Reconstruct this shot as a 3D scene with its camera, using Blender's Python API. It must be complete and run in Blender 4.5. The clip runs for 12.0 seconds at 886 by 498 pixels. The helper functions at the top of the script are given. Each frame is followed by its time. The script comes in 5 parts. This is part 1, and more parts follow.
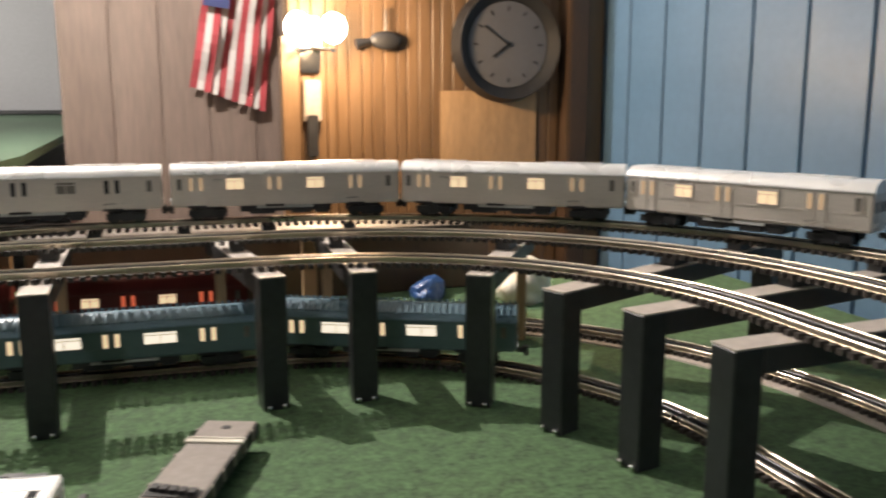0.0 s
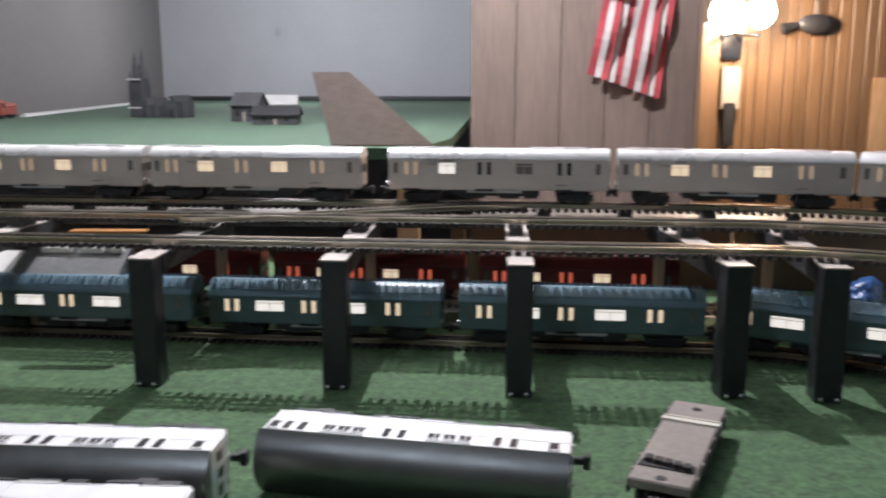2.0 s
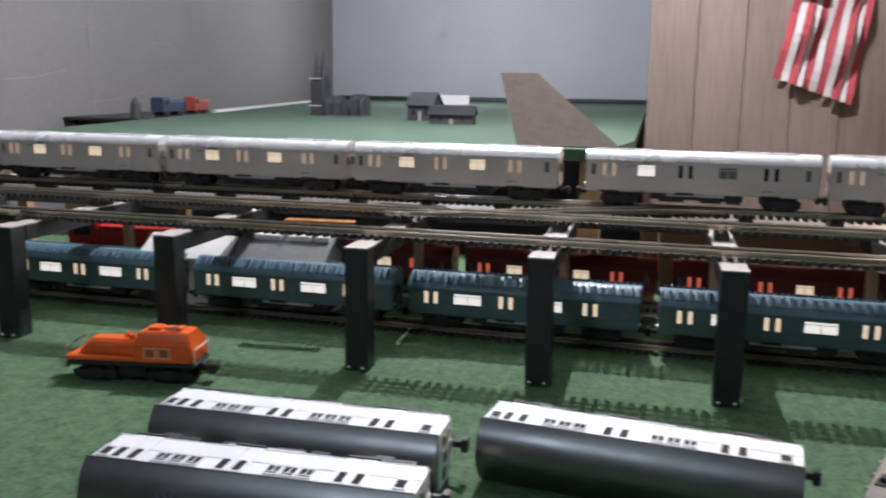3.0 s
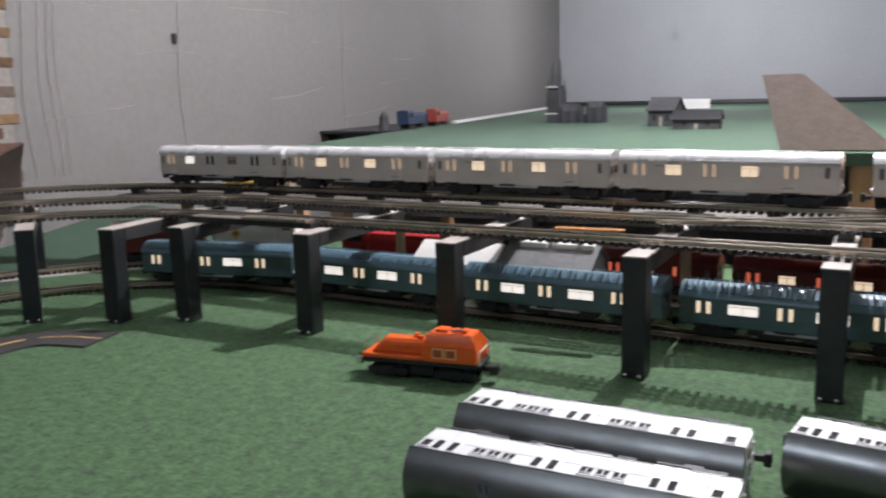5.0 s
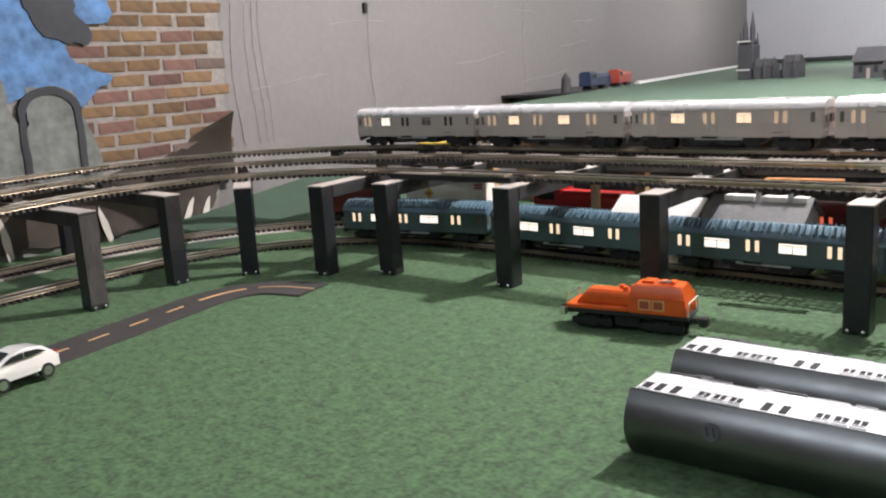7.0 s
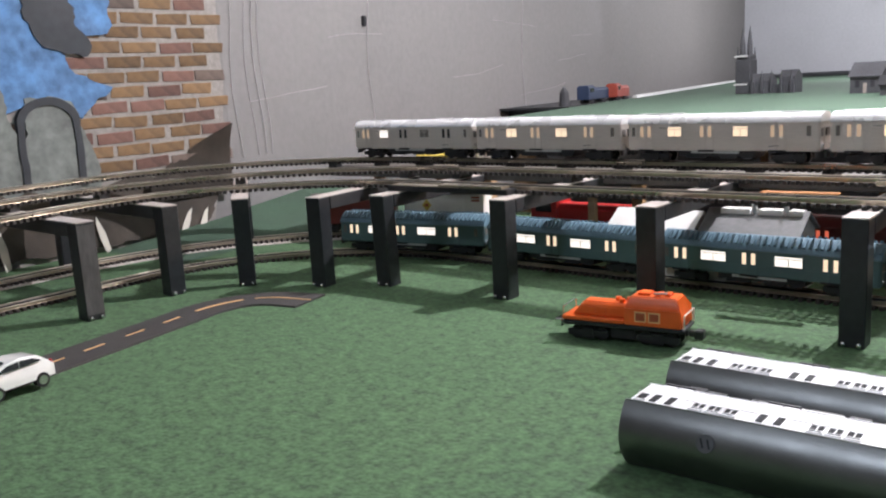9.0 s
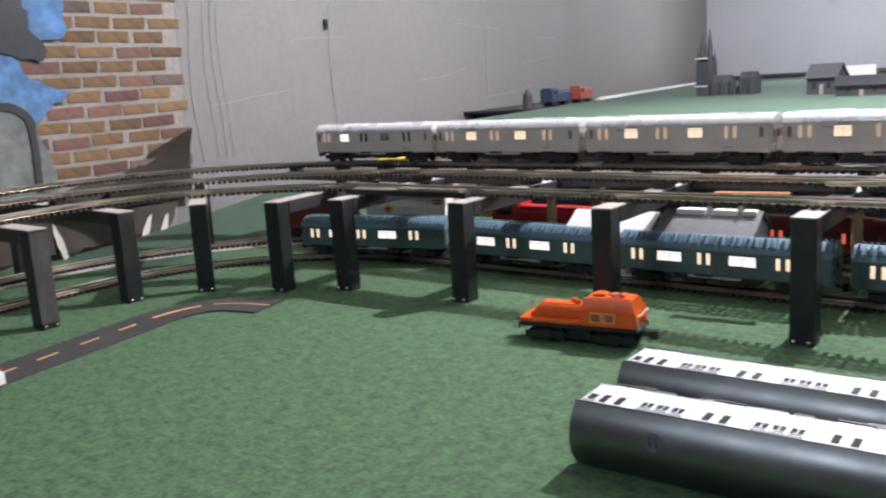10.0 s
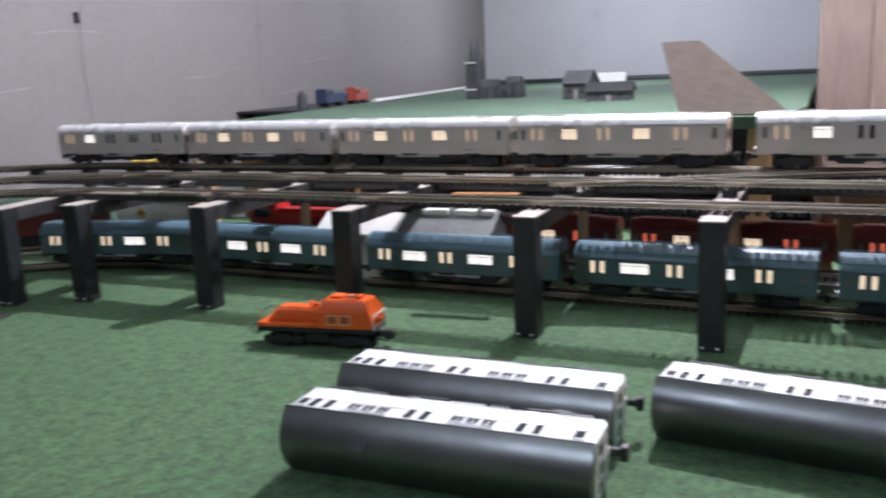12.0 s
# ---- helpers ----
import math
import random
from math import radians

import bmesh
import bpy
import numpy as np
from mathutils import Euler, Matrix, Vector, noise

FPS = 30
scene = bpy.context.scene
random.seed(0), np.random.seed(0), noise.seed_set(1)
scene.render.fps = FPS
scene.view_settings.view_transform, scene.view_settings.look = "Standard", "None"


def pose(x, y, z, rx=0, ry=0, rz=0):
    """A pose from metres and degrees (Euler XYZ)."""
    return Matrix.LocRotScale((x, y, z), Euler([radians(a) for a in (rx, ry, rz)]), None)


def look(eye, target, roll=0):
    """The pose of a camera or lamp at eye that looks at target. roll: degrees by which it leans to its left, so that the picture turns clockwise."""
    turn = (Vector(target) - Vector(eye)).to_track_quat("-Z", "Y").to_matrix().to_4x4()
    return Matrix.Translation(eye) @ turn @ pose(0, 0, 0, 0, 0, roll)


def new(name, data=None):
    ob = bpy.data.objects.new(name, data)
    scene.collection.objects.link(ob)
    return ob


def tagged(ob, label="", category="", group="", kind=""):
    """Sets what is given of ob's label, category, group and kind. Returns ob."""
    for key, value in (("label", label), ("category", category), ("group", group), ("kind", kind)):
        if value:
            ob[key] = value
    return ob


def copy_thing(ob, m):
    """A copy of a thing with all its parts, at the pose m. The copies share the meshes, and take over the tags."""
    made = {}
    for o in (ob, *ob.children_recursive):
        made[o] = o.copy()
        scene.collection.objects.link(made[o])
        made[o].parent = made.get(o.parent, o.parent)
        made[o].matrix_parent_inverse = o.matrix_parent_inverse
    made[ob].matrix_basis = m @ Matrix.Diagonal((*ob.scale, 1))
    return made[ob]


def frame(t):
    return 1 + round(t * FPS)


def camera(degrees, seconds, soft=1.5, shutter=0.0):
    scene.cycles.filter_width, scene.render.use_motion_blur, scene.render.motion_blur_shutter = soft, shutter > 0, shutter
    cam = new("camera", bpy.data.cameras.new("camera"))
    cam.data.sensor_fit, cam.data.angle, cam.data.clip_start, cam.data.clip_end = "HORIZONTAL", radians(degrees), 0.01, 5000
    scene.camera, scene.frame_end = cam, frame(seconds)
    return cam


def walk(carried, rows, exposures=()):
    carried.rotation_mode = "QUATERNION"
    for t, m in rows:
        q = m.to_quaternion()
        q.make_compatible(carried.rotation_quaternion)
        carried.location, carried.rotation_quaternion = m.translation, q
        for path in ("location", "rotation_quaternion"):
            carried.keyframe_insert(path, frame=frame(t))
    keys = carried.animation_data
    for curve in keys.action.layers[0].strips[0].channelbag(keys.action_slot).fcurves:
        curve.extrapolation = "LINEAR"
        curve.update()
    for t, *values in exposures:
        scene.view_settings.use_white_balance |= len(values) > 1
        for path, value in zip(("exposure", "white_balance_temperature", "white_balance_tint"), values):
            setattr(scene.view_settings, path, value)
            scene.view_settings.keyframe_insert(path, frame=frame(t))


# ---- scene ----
cam = camera(53.9, 12.0, soft=2.1, shutter=0.5)
PATH = [
    (0, (0.885, 0.758, 0.453), (1.521, 2.623, 0.108), -0.0),
    (0.5, (0.828, 0.775, 0.453), (1.297, 2.69, 0.114), 0.5),
    (1, (0.797, 0.777, 0.452), (1.052, 2.73, 0.106), 0.3),
    (1.5, (0.753, 0.767, 0.454), (0.827, 2.73, 0.081), -0.1),
    (2, (0.702, 0.755, 0.453), (0.578, 2.717, 0.08), -0.0),
    (2.5, (0.66, 0.735, 0.455), (0.364, 2.676, 0.074), 0.0),
    (3, (0.613, 0.727, 0.449), (0.159, 2.639, 0.079), 0.7),
    (5, (0.532, 0.666, 0.458), (-0.384, 2.409, 0.105), -1.4),
    (5.5, (0.516, 0.65, 0.449), (-0.544, 2.306, 0.083), -1.4),
    (6, (0.505, 0.633, 0.448), (-0.651, 2.211, 0.033), -3.1),
    (6.5, (0.498, 0.628, 0.436), (-0.723, 2.157, 0.019), -3.3),
    (7, (0.492, 0.623, 0.431), (-0.745, 2.142, 0.027), -3.5),
    (7.5, (0.495, 0.622, 0.436), (-0.735, 2.145, 0.026), -3.6),
    (9.5, (0.497, 0.624, 0.427), (-0.74, 2.153, 0.063), -3.1),
    (10, (0.515, 0.636, 0.428), (-0.668, 2.205, 0.056), -3.5),
    (10.5, (0.529, 0.644, 0.431), (-0.577, 2.264, 0.042), -3.8),
    (11, (0.536, 0.651, 0.429), (-0.522, 2.303, 0.041), -3.1),
    (11.5, (0.558, 0.668, 0.429), (-0.415, 2.371, 0.042), -2.4),
    (12, (0.602, 0.689, 0.427), (-0.184, 2.485, 0.032), -2.4),
]
walk(cam, [(t, look(eye, target, roll)) for t, eye, target, roll in PATH],
     exposures=[(0, -0.08, 7100, 14), (1.5, -0.18, 6250, 17), (3, -0.26, 5900, 16), (5, -0.12, 6100, 17), (6, 0.12, 6300, 17), (7, 0.22, 6350, 18),
                (9.5, 0.22, 6000, 18), (10, 0.22, 5950, 18), (11, 0.18, 6300, 18), (11.5, 0.1, 6050, 19), (12, 0.08, 5800, 19)])

# ---- world, lights ----
world = bpy.data.worlds.new("room_air")
scene.world = world
world.use_nodes = True
world.node_tree.nodes["Background"].inputs[0].default_value = (0.75, 0.85, 1.0, 1)
world.node_tree.nodes["Background"].inputs[1].default_value = 0.09


def lamp(name, place, watts, colour, radius):
    data = bpy.data.lights.new(name, "POINT")
    data.energy, data.color, data.shadow_soft_size = watts, colour, radius
    ob = new(name, data)
    ob.location = place
    return ob


BULB = (0.24, 3.42, 2.05)
SCONCE = (1.35, 3.16, 0.64)
CORNER = (-1.0, 7.8, 1.25)
lamp("hanging_bulb_light", (BULB[0], BULB[1], BULB[2] - 0.06), 300, (1.0, 0.98, 0.97), 0.014)
lamp("sconce_light", (SCONCE[0], SCONCE[1] - 0.07, SCONCE[2]), 30, (1.0, 0.72, 0.44), 0.04)
lamp("corner_bulb_light", (CORNER[0], CORNER[1], CORNER[2] - 0.07), 76, (1.0, 0.98, 0.96), 0.05)
# Unseen fill lamp, added behind the camera to brighten front faces.
lamp("front_fill_light", (-0.2, -0.3, 1.81), 28, (0.84, 0.93, 1.0), 0.12)


# ---- materials ----
def rgb(c):
    return (c[0], c[1], c[2], 1)


def surface(name, colour, rough=0.6, metal=0.0, spread=0.25, grain=60.0, patch=5.0, bump=0.15, coat=0.0, per_piece=0.0, stretch=(1, 1, 1), tight=0.4):
    """A surface with fine grain and larger stains in colour, roughness and relief."""
    m = bpy.data.materials.new(name)
    m.use_nodes = True
    nt = m.node_tree
    b = nt.nodes["Principled BSDF"]
    link = nt.links.new
    co = nt.nodes.new("ShaderNodeTexCoord")
    mp = nt.nodes.new("ShaderNodeMapping")
    mp.inputs["Scale"].default_value = stretch
    link(co.outputs["Object"], mp.inputs[0])
    fine = nt.nodes.new("ShaderNodeTexNoise")
    fine.inputs["Scale"].default_value, fine.inputs["Detail"].default_value = grain, 4
    wide = nt.nodes.new("ShaderNodeTexNoise")
    wide.inputs["Scale"].default_value, wide.inputs["Detail"].default_value = patch, 3
    link(mp.outputs[0], fine.inputs["Vector"])
    link(mp.outputs[0], wide.inputs["Vector"])
    add = nt.nodes.new("ShaderNodeMath")
    add.operation = "ADD"
    link(fine.outputs[0], add.inputs[0])
    link(wide.outputs[0], add.inputs[1])
    total = add.outputs[0]
    if per_piece:
        info = nt.nodes.new("ShaderNodeObjectInfo")
        mul = nt.nodes.new("ShaderNodeMath")
        mul.operation = "MULTIPLY_ADD"
        mul.inputs[1].default_value = per_piece
        link(info.outputs["Random"], mul.inputs[0])
        link(total, mul.inputs[2])
        total = mul.outputs[0]
    ramp = nt.nodes.new("ShaderNodeMapRange")
    ramp.inputs[1].default_value, ramp.inputs[2].default_value = 1 - tight, 1 + tight + per_piece
    link(total, ramp.inputs[0])
    mix = nt.nodes.new("ShaderNodeMix")
    mix.data_type = "RGBA"
    mix.inputs[6].default_value = rgb([c * (1 - spread) for c in colour])
    mix.inputs[7].default_value = rgb([min(1, c * (1 + spread)) for c in colour])
    link(ramp.outputs[0], mix.inputs[0])
    link(mix.outputs[2], b.inputs["Base Color"])
    rr = nt.nodes.new("ShaderNodeMapRange")
    rr.inputs[1].default_value, rr.inputs[2].default_value = 0.3, 0.7
    rr.inputs[3].default_value, rr.inputs[4].default_value = max(0.02, rough - 0.1), min(1, rough + 0.1)
    link(wide.outputs[0], rr.inputs[0])
    link(rr.outputs[0], b.inputs["Roughness"])
    b.inputs["Metallic"].default_value = metal
    b.inputs["Coat Weight"].default_value = coat
    if bump:
        bn = nt.nodes.new("ShaderNodeBump")
        bn.inputs["Strength"].default_value, bn.inputs["Distance"].default_value = bump, 0.002
        link(fine.outputs[0], bn.inputs["Height"])
        link(bn.outputs[0], b.inputs["Normal"])
    return m


def glowing(name, colour, strength):
    m = bpy.data.materials.new(name)
    m.use_nodes = True
    b = m.node_tree.nodes["Principled BSDF"]
    b.inputs["Base Color"].default_value = rgb([c * 0.5 for c in colour])
    b.inputs["Emission Color"].default_value = rgb(colour)
    b.inputs["Emission Strength"].default_value = strength
    return m


CARPET = surface("green_carpet", (0.068, 0.13, 0.057), 0.95, spread=0.5, grain=130, patch=48, bump=1.0, tight=0.3)
CARPET_FAR = surface("green_felt", (0.053, 0.096, 0.06), 0.95, spread=0.3, grain=180, patch=6, bump=0.6)
BLACKPAINT = surface("black_paint_on_wood", (0.02, 0.022, 0.024), 0.42, spread=0.4, grain=70, patch=9, bump=0.3)
# Beams and risers, slightly lighter than the black posts.
BEAMWOOD = surface("near_black_wood", (0.035, 0.034, 0.034), 0.5, spread=0.3, grain=60, patch=9, bump=0.3)
GREYWOOD = surface("dark_grey_wood", (0.07, 0.066, 0.064), 0.5, spread=0.4, grain=40, patch=14, stretch=(4, 4, 1))
DECKDARK = surface("stained_plywood", (0.1, 0.085, 0.072), 0.5, spread=0.4, grain=40, patch=6)
CAPWOOD = surface("pale_grey_wood", (0.5, 0.44, 0.39), 0.55, spread=0.2, grain=60, patch=9)
TANWOOD = surface("bare_pine", (0.42, 0.27, 0.15), 0.6, grain=30, patch=6, stretch=(8, 8, 1))
PINE = surface("knotty_pine", (0.15, 0.088, 0.046), 0.45, spread=0.35, grain=26, patch=5, bump=0.1, stretch=(3, 3, 0.35), per_piece=0.3)
# Brown boards desaturated: the lamp's haze is mixed into their colour.
BACKWOOD = surface("haze_greyed_brown_boards", (0.21, 0.155, 0.125), 0.6, spread=0.3, grain=26, patch=4, bump=0.1, stretch=(3, 3, 0.35), per_piece=0.25)
# Tan greyed down so the board stays faint, as seen through glare.
HAZEBOARD = surface("haze_greyed_board", (0.27, 0.215, 0.185), 0.7, spread=0.25, grain=30, patch=5, stretch=(5, 5, 1))
BLUEPANEL = surface("blue_panel_paint", (0.07, 0.14, 0.225), 0.5, spread=0.12, grain=40, patch=3, bump=0.05)
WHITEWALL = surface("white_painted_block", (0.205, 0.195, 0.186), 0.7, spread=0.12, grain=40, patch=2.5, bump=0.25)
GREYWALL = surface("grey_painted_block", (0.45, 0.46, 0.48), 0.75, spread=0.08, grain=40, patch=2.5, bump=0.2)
CEILINGMAT = surface("ceiling_white", (0.6, 0.6, 0.58), 0.8, spread=0.05)
FLOORMAT = surface("concrete_floor", (0.2, 0.19, 0.18), 0.8)
STEEL = surface("brushed_silver_plastic", (0.7, 0.64, 0.58), 0.36, metal=0.45, spread=0.08, grain=50, patch=8, bump=0.03, stretch=(1, 6, 6))
STEELROOF = surface("silver_roof", (0.92, 0.91, 0.9), 0.3, metal=0.35, spread=0.06, grain=40, patch=8, bump=0.03)
WHITESIDE = surface("pale_silver_side", (0.92, 0.92, 0.92), 0.4, metal=0.1, spread=0.06, grain=60, patch=9, bump=0.03)
GREYROOF = surface("grey_metallic_roof", (0.19, 0.195, 0.19), 0.36, metal=0.92, spread=0.12, grain=50, patch=7, bump=0.03)
TEAL = surface("teal_green_paint", (0.1, 0.165, 0.17), 0.38, spread=0.12, grain=50, patch=8, bump=0.03)
BLUEROOF = surface("blue_ribbed_roof", (0.16, 0.26, 0.32), 0.35, spread=0.12, grain=50, patch=8, bump=0.03)
MAROON = surface("maroon_paint", (0.16, 0.025, 0.02), 0.45, spread=0.15, bump=0.03)
REDPAINT = surface("bright_red_paint", (0.5, 0.03, 0.03), 0.35, spread=0.1, bump=0.03)
RUST = surface("rust_red_paint", (0.38, 0.075, 0.03), 0.5, spread=0.15, bump=0.03)
ORANGE = surface("orange_paint", (0.8, 0.125, 0.012), 0.38, spread=0.1, bump=0.03)
# Darker, flatter red and blue for the two shelf engines.
SHELFRED = surface("matte_dark_red", (0.28, 0.05, 0.03), 0.6, spread=0.2)
SHELFBLUE = surface("matte_navy", (0.02, 0.035, 0.075), 0.6, spread=0.2)
DULLORANGE = surface("dull_orange_paint", (0.4, 0.16, 0.03), 0.5, spread=0.2)
BLACKPLASTIC = surface("black_plastic", (0.015, 0.015, 0.017), 0.5, spread=0.3, bump=0.1)
GREYDECK = surface("grey_brown_deck", (0.27, 0.23, 0.2), 0.6, spread=0.18, grain=90, patch=9)
TIEMAT = surface("dark_tie", (0.035, 0.028, 0.024), 0.7, spread=0.4)
RAIL = surface("tinplate_rail", (0.6, 0.53, 0.43), 0.33, metal=1.0, spread=0.15, bump=0.02)
DARKRAIL = surface("blackened_rail", (0.05, 0.05, 0.05), 0.4, metal=0.6)
CHROME = surface("bright_metal", (0.75, 0.75, 0.74), 0.18, metal=1.0, spread=0.05, bump=0)
DARKGLASS = surface("dark_window", (0.03, 0.03, 0.035), 0.15, spread=0.1, bump=0)
DIMGLASS = surface("unlit_window", (0.2, 0.18, 0.16), 0.25, spread=0.1, bump=0)
WARMLIT = glowing("lit_window_warm", (1.0, 0.78, 0.5), 0.85)
WHITELIT = glowing("lit_window_white", (1.0, 0.93, 0.78), 1.0)
DIMLIT = glowing("lit_window_dim", (1.0, 0.72, 0.45), 0.3)
REDLIT = glowing("lit_window_red", (1.0, 0.2, 0.1), 0.5)
BULBGLOW = glowing("bulb_glow", (1.0, 0.9, 0.75), 60)
ASPHALT = surface("toy_asphalt", (0.045, 0.04, 0.036), 0.8, spread=0.2, grain=300, patch=10, bump=0.3)
LINEPAINT = surface("orange_line_paint", (0.8, 0.45, 0.2), 0.6, spread=0.15)
CARWHITE = surface("pearl_white_paint", (0.78, 0.77, 0.72), 0.25, spread=0.04, bump=0, coat=0.5)
BRICKMAT = surface("worn_orange_brick", (0.165, 0.1, 0.048), 0.85, spread=0.65, grain=45, patch=16, bump=0.6, per_piece=0.7)
BRICKRED = surface("worn_red_brick", (0.15, 0.08, 0.06), 0.85, spread=0.6, grain=45, patch=16, bump=0.6, per_piece=0.7)
BRICKDARK = surface("sooty_brick", (0.12, 0.088, 0.07), 0.85, spread=0.6, grain=45, patch=16, bump=0.6, per_piece=0.7)
MORTAR = surface("grey_mortar", (0.28, 0.258, 0.23), 0.9, spread=0.3, grain=60, patch=7, bump=0.8)
SPRAYBLUE = surface("blue_spray_paint", (0.085, 0.19, 0.36), 0.75, spread=0.6, grain=34, patch=11, bump=0.6)
SPRAYDARK = surface("dark_spray_paint", (0.03, 0.034, 0.038), 0.7, spread=0.3, grain=30, patch=8)
SPRAYGREY = surface("grey_green_spray", (0.17, 0.185, 0.165), 0.8, spread=0.5, grain=40, patch=9)
PAPER = surface("crumpled_paper", (0.075, 0.06, 0.046), 0.85, spread=0.5, grain=14, patch=5, bump=1.0)
STONE = surface("dark_model_stone", (0.045, 0.046, 0.05), 0.7, spread=0.4, grain=120, patch=14)
CREAM = surface("cream_plastic", (0.7, 0.65, 0.55), 0.5, spread=0.06)
WHITEPLASTIC = surface("cream_white_plastic", (0.84, 0.81, 0.75), 0.45, spread=0.06)
LIGHTGREY = surface("pale_grey_plastic", (0.5, 0.5, 0.48), 0.5, spread=0.1)
SHELTERGREY = surface("dull_grey_roofing", (0.2, 0.2, 0.192), 0.6, spread=0.25, grain=90, patch=12)
YELLOW = surface("yellow_plastic", (0.6, 0.45, 0.08), 0.5, spread=0.1)
BLUEPLASTIC = surface("blue_plastic", (0.03, 0.09, 0.25), 0.4, spread=0.15)
FLAGRED = surface("flag_red_cloth", (0.42, 0.06, 0.07), 0.85, spread=0.1, grain=200)
FLAGWHITE = surface("flag_white_cloth", (0.6, 0.55, 0.52), 0.85, spread=0.1, grain=200)
FLAGBLUE = surface("flag_blue_cloth", (0.05, 0.06, 0.16), 0.85, spread=0.1, grain=200)
CLOCKFACE = surface("clock_dial", (0.13, 0.13, 0.14), 0.5, spread=0.05)
DARKWOOD = surface("dark_brown_wood", (0.075, 0.045, 0.028), 0.5, spread=0.3, stretch=(6, 6, 1))
CHALK = surface("crack_line", (0.4, 0.38, 0.36), 0.9, spread=0.2)


# ---- mesh tools ----
def box(bm, x0, x1, y0, y1, z0, z1, m=None):
    c = Matrix.Translation(((x0 + x1) / 2, (y0 + y1) / 2, (z0 + z1) / 2)) @ Matrix.Diagonal((x1 - x0, y1 - y0, z1 - z0, 1))
    return bmesh.ops.create_cube(bm, size=1, matrix=(m @ c) if m else c)["verts"]


def rod(bm, p, q, r, n=10, r2=None):
    p, q = Vector(p), Vector(q)
    d = q - p
    m = Matrix.Translation((p + q) / 2) @ d.to_track_quat("Z", "Y").to_matrix().to_4x4()
    return bmesh.ops.create_cone(bm, cap_ends=True, segments=n, radius1=r, radius2=r if r2 is None else r2, depth=d.length, matrix=m)["verts"]


def ball(bm, p, r, s=(1, 1, 1), n=10):
    return bmesh.ops.create_uvsphere(bm, u_segments=n, v_segments=max(6, n // 2), radius=r, matrix=Matrix.Translation(p) @ Matrix.Diagonal((*s, 1)))["verts"]


def soften(bm, w, seg=2):
    bmesh.ops.bevel(bm, geom=[e for e in bm.edges if len(e.link_faces) == 2 and e.calc_face_angle(0) > 0.6], offset=w, segments=seg, affect="EDGES")


def prism(bm, outline, x0, x1):
    """An outline in y, z drawn out along x."""
    a = [bm.verts.new((x0, y, z)) for y, z in outline]
    b = [bm.verts.new((x1, y, z)) for y, z in outline]
    n = len(outline)
    for i in range(n):
        bm.faces.new((a[i], a[(i + 1) % n], b[(i + 1) % n], b[i]))
    bm.faces.new(a[::-1])
    bm.faces.new(b)
    bmesh.ops.recalc_face_normals(bm, faces=bm.faces)


def plate(bm, outline, z0, z1):
    """A flat outline in x, y with thickness."""
    a = [bm.verts.new((x, y, z0)) for x, y in outline]
    b = [bm.verts.new((x, y, z1)) for x, y in outline]
    n = len(outline)
    for i in range(n):
        bm.faces.new((a[i], a[(i + 1) % n], b[(i + 1) % n], b[i]))
    bm.faces.new(a[::-1])
    bm.faces.new(b)
    bmesh.ops.recalc_face_normals(bm, faces=bm.faces)


def tube(bm, pts, r, n=6):
    """A round tube through points, in one piece."""
    prev = None
    for i, p in enumerate(pts):
        d = (pts[min(len(pts) - 1, i + 1)] - pts[max(0, i - 1)]).normalized()
        a = d.orthogonal().normalized() if prev is None else (last - d * last.dot(d)).normalized()
        last = a
        b = d.cross(a)
        ring = [bm.verts.new(p + (a * math.cos(2 * math.pi * k / n) + b * math.sin(2 * math.pi * k / n)) * r) for k in range(n)]
        if prev:
            for k in range(n):
                bm.faces.new((prev[k], prev[(k + 1) % n], ring[(k + 1) % n], ring[k]))
        else:
            bm.faces.new(ring[::-1])
        prev = ring
    bm.faces.new(prev)
    bmesh.ops.recalc_face_normals(bm, faces=bm.faces)


def mesh_of(name, bm, material, smooth=False):
    me = bpy.data.meshes.new(name)
    if smooth:
        for f in bm.faces:
            f.smooth = True
        for e in bm.edges:
            e.smooth = len(e.link_faces) == 2 and e.calc_face_angle(0) < 0.7
    bm.to_mesh(me)
    bm.free()
    me.materials.append(material)
    return me


def part(name, bm, material, parent, label="", smooth=False):
    ob = new(name, mesh_of(name, bm, material, smooth))
    ob.parent = parent
    if label:
        tagged(ob, label)
    return ob


def piece(name, me, parent, m):
    ob = new(name, me)
    ob.parent = parent
    ob.matrix_basis = m
    return ob


def thing(name, label, category, group="", kind=""):
    return tagged(new(name), label, category, group, kind)


def structure(name, bm, material, label, category):
    return tagged(new(name, mesh_of(name, bm, material)), label, category, kind="structure")


def B():
    return bmesh.new()


def boxmesh(name, material, parent, x0, x1, y0, y1, z0, z1, w=0.0, label="", m=None):
    bm = B()
    box(bm, x0, x1, y0, y1, z0, z1, m)
    if w:
        soften(bm, w)
    return part(name, bm, material, parent, label)


# ---- the room ----
XW, XE, YN, YS, ZF, ZC = -1.86, 2.31, 9.7, -2.0, -0.9, 2.2
XF = -2.75  # the white wall runs aslant from its bend to here
bm = B()
box(bm, XF - 0.15, XE + 0.15, YS - 0.15, YN + 0.15, ZF - 0.1, ZF)
structure("floor", bm, FLOORMAT, "grey concrete basement floor", "floor")
bm = B()
box(bm, XF - 0.15, XE + 0.15, YS - 0.15, YN + 0.15, ZC, ZC + 0.1)
structure("ceiling", bm, CEILINGMAT, "plain off-white basement ceiling", "ceiling")


def wall_x(y):
    """Where the white wall's face stands at y."""
    return XW if y < 2.45 else XW + (XF - XW) * (y - 2.45) / (YN - 2.45)


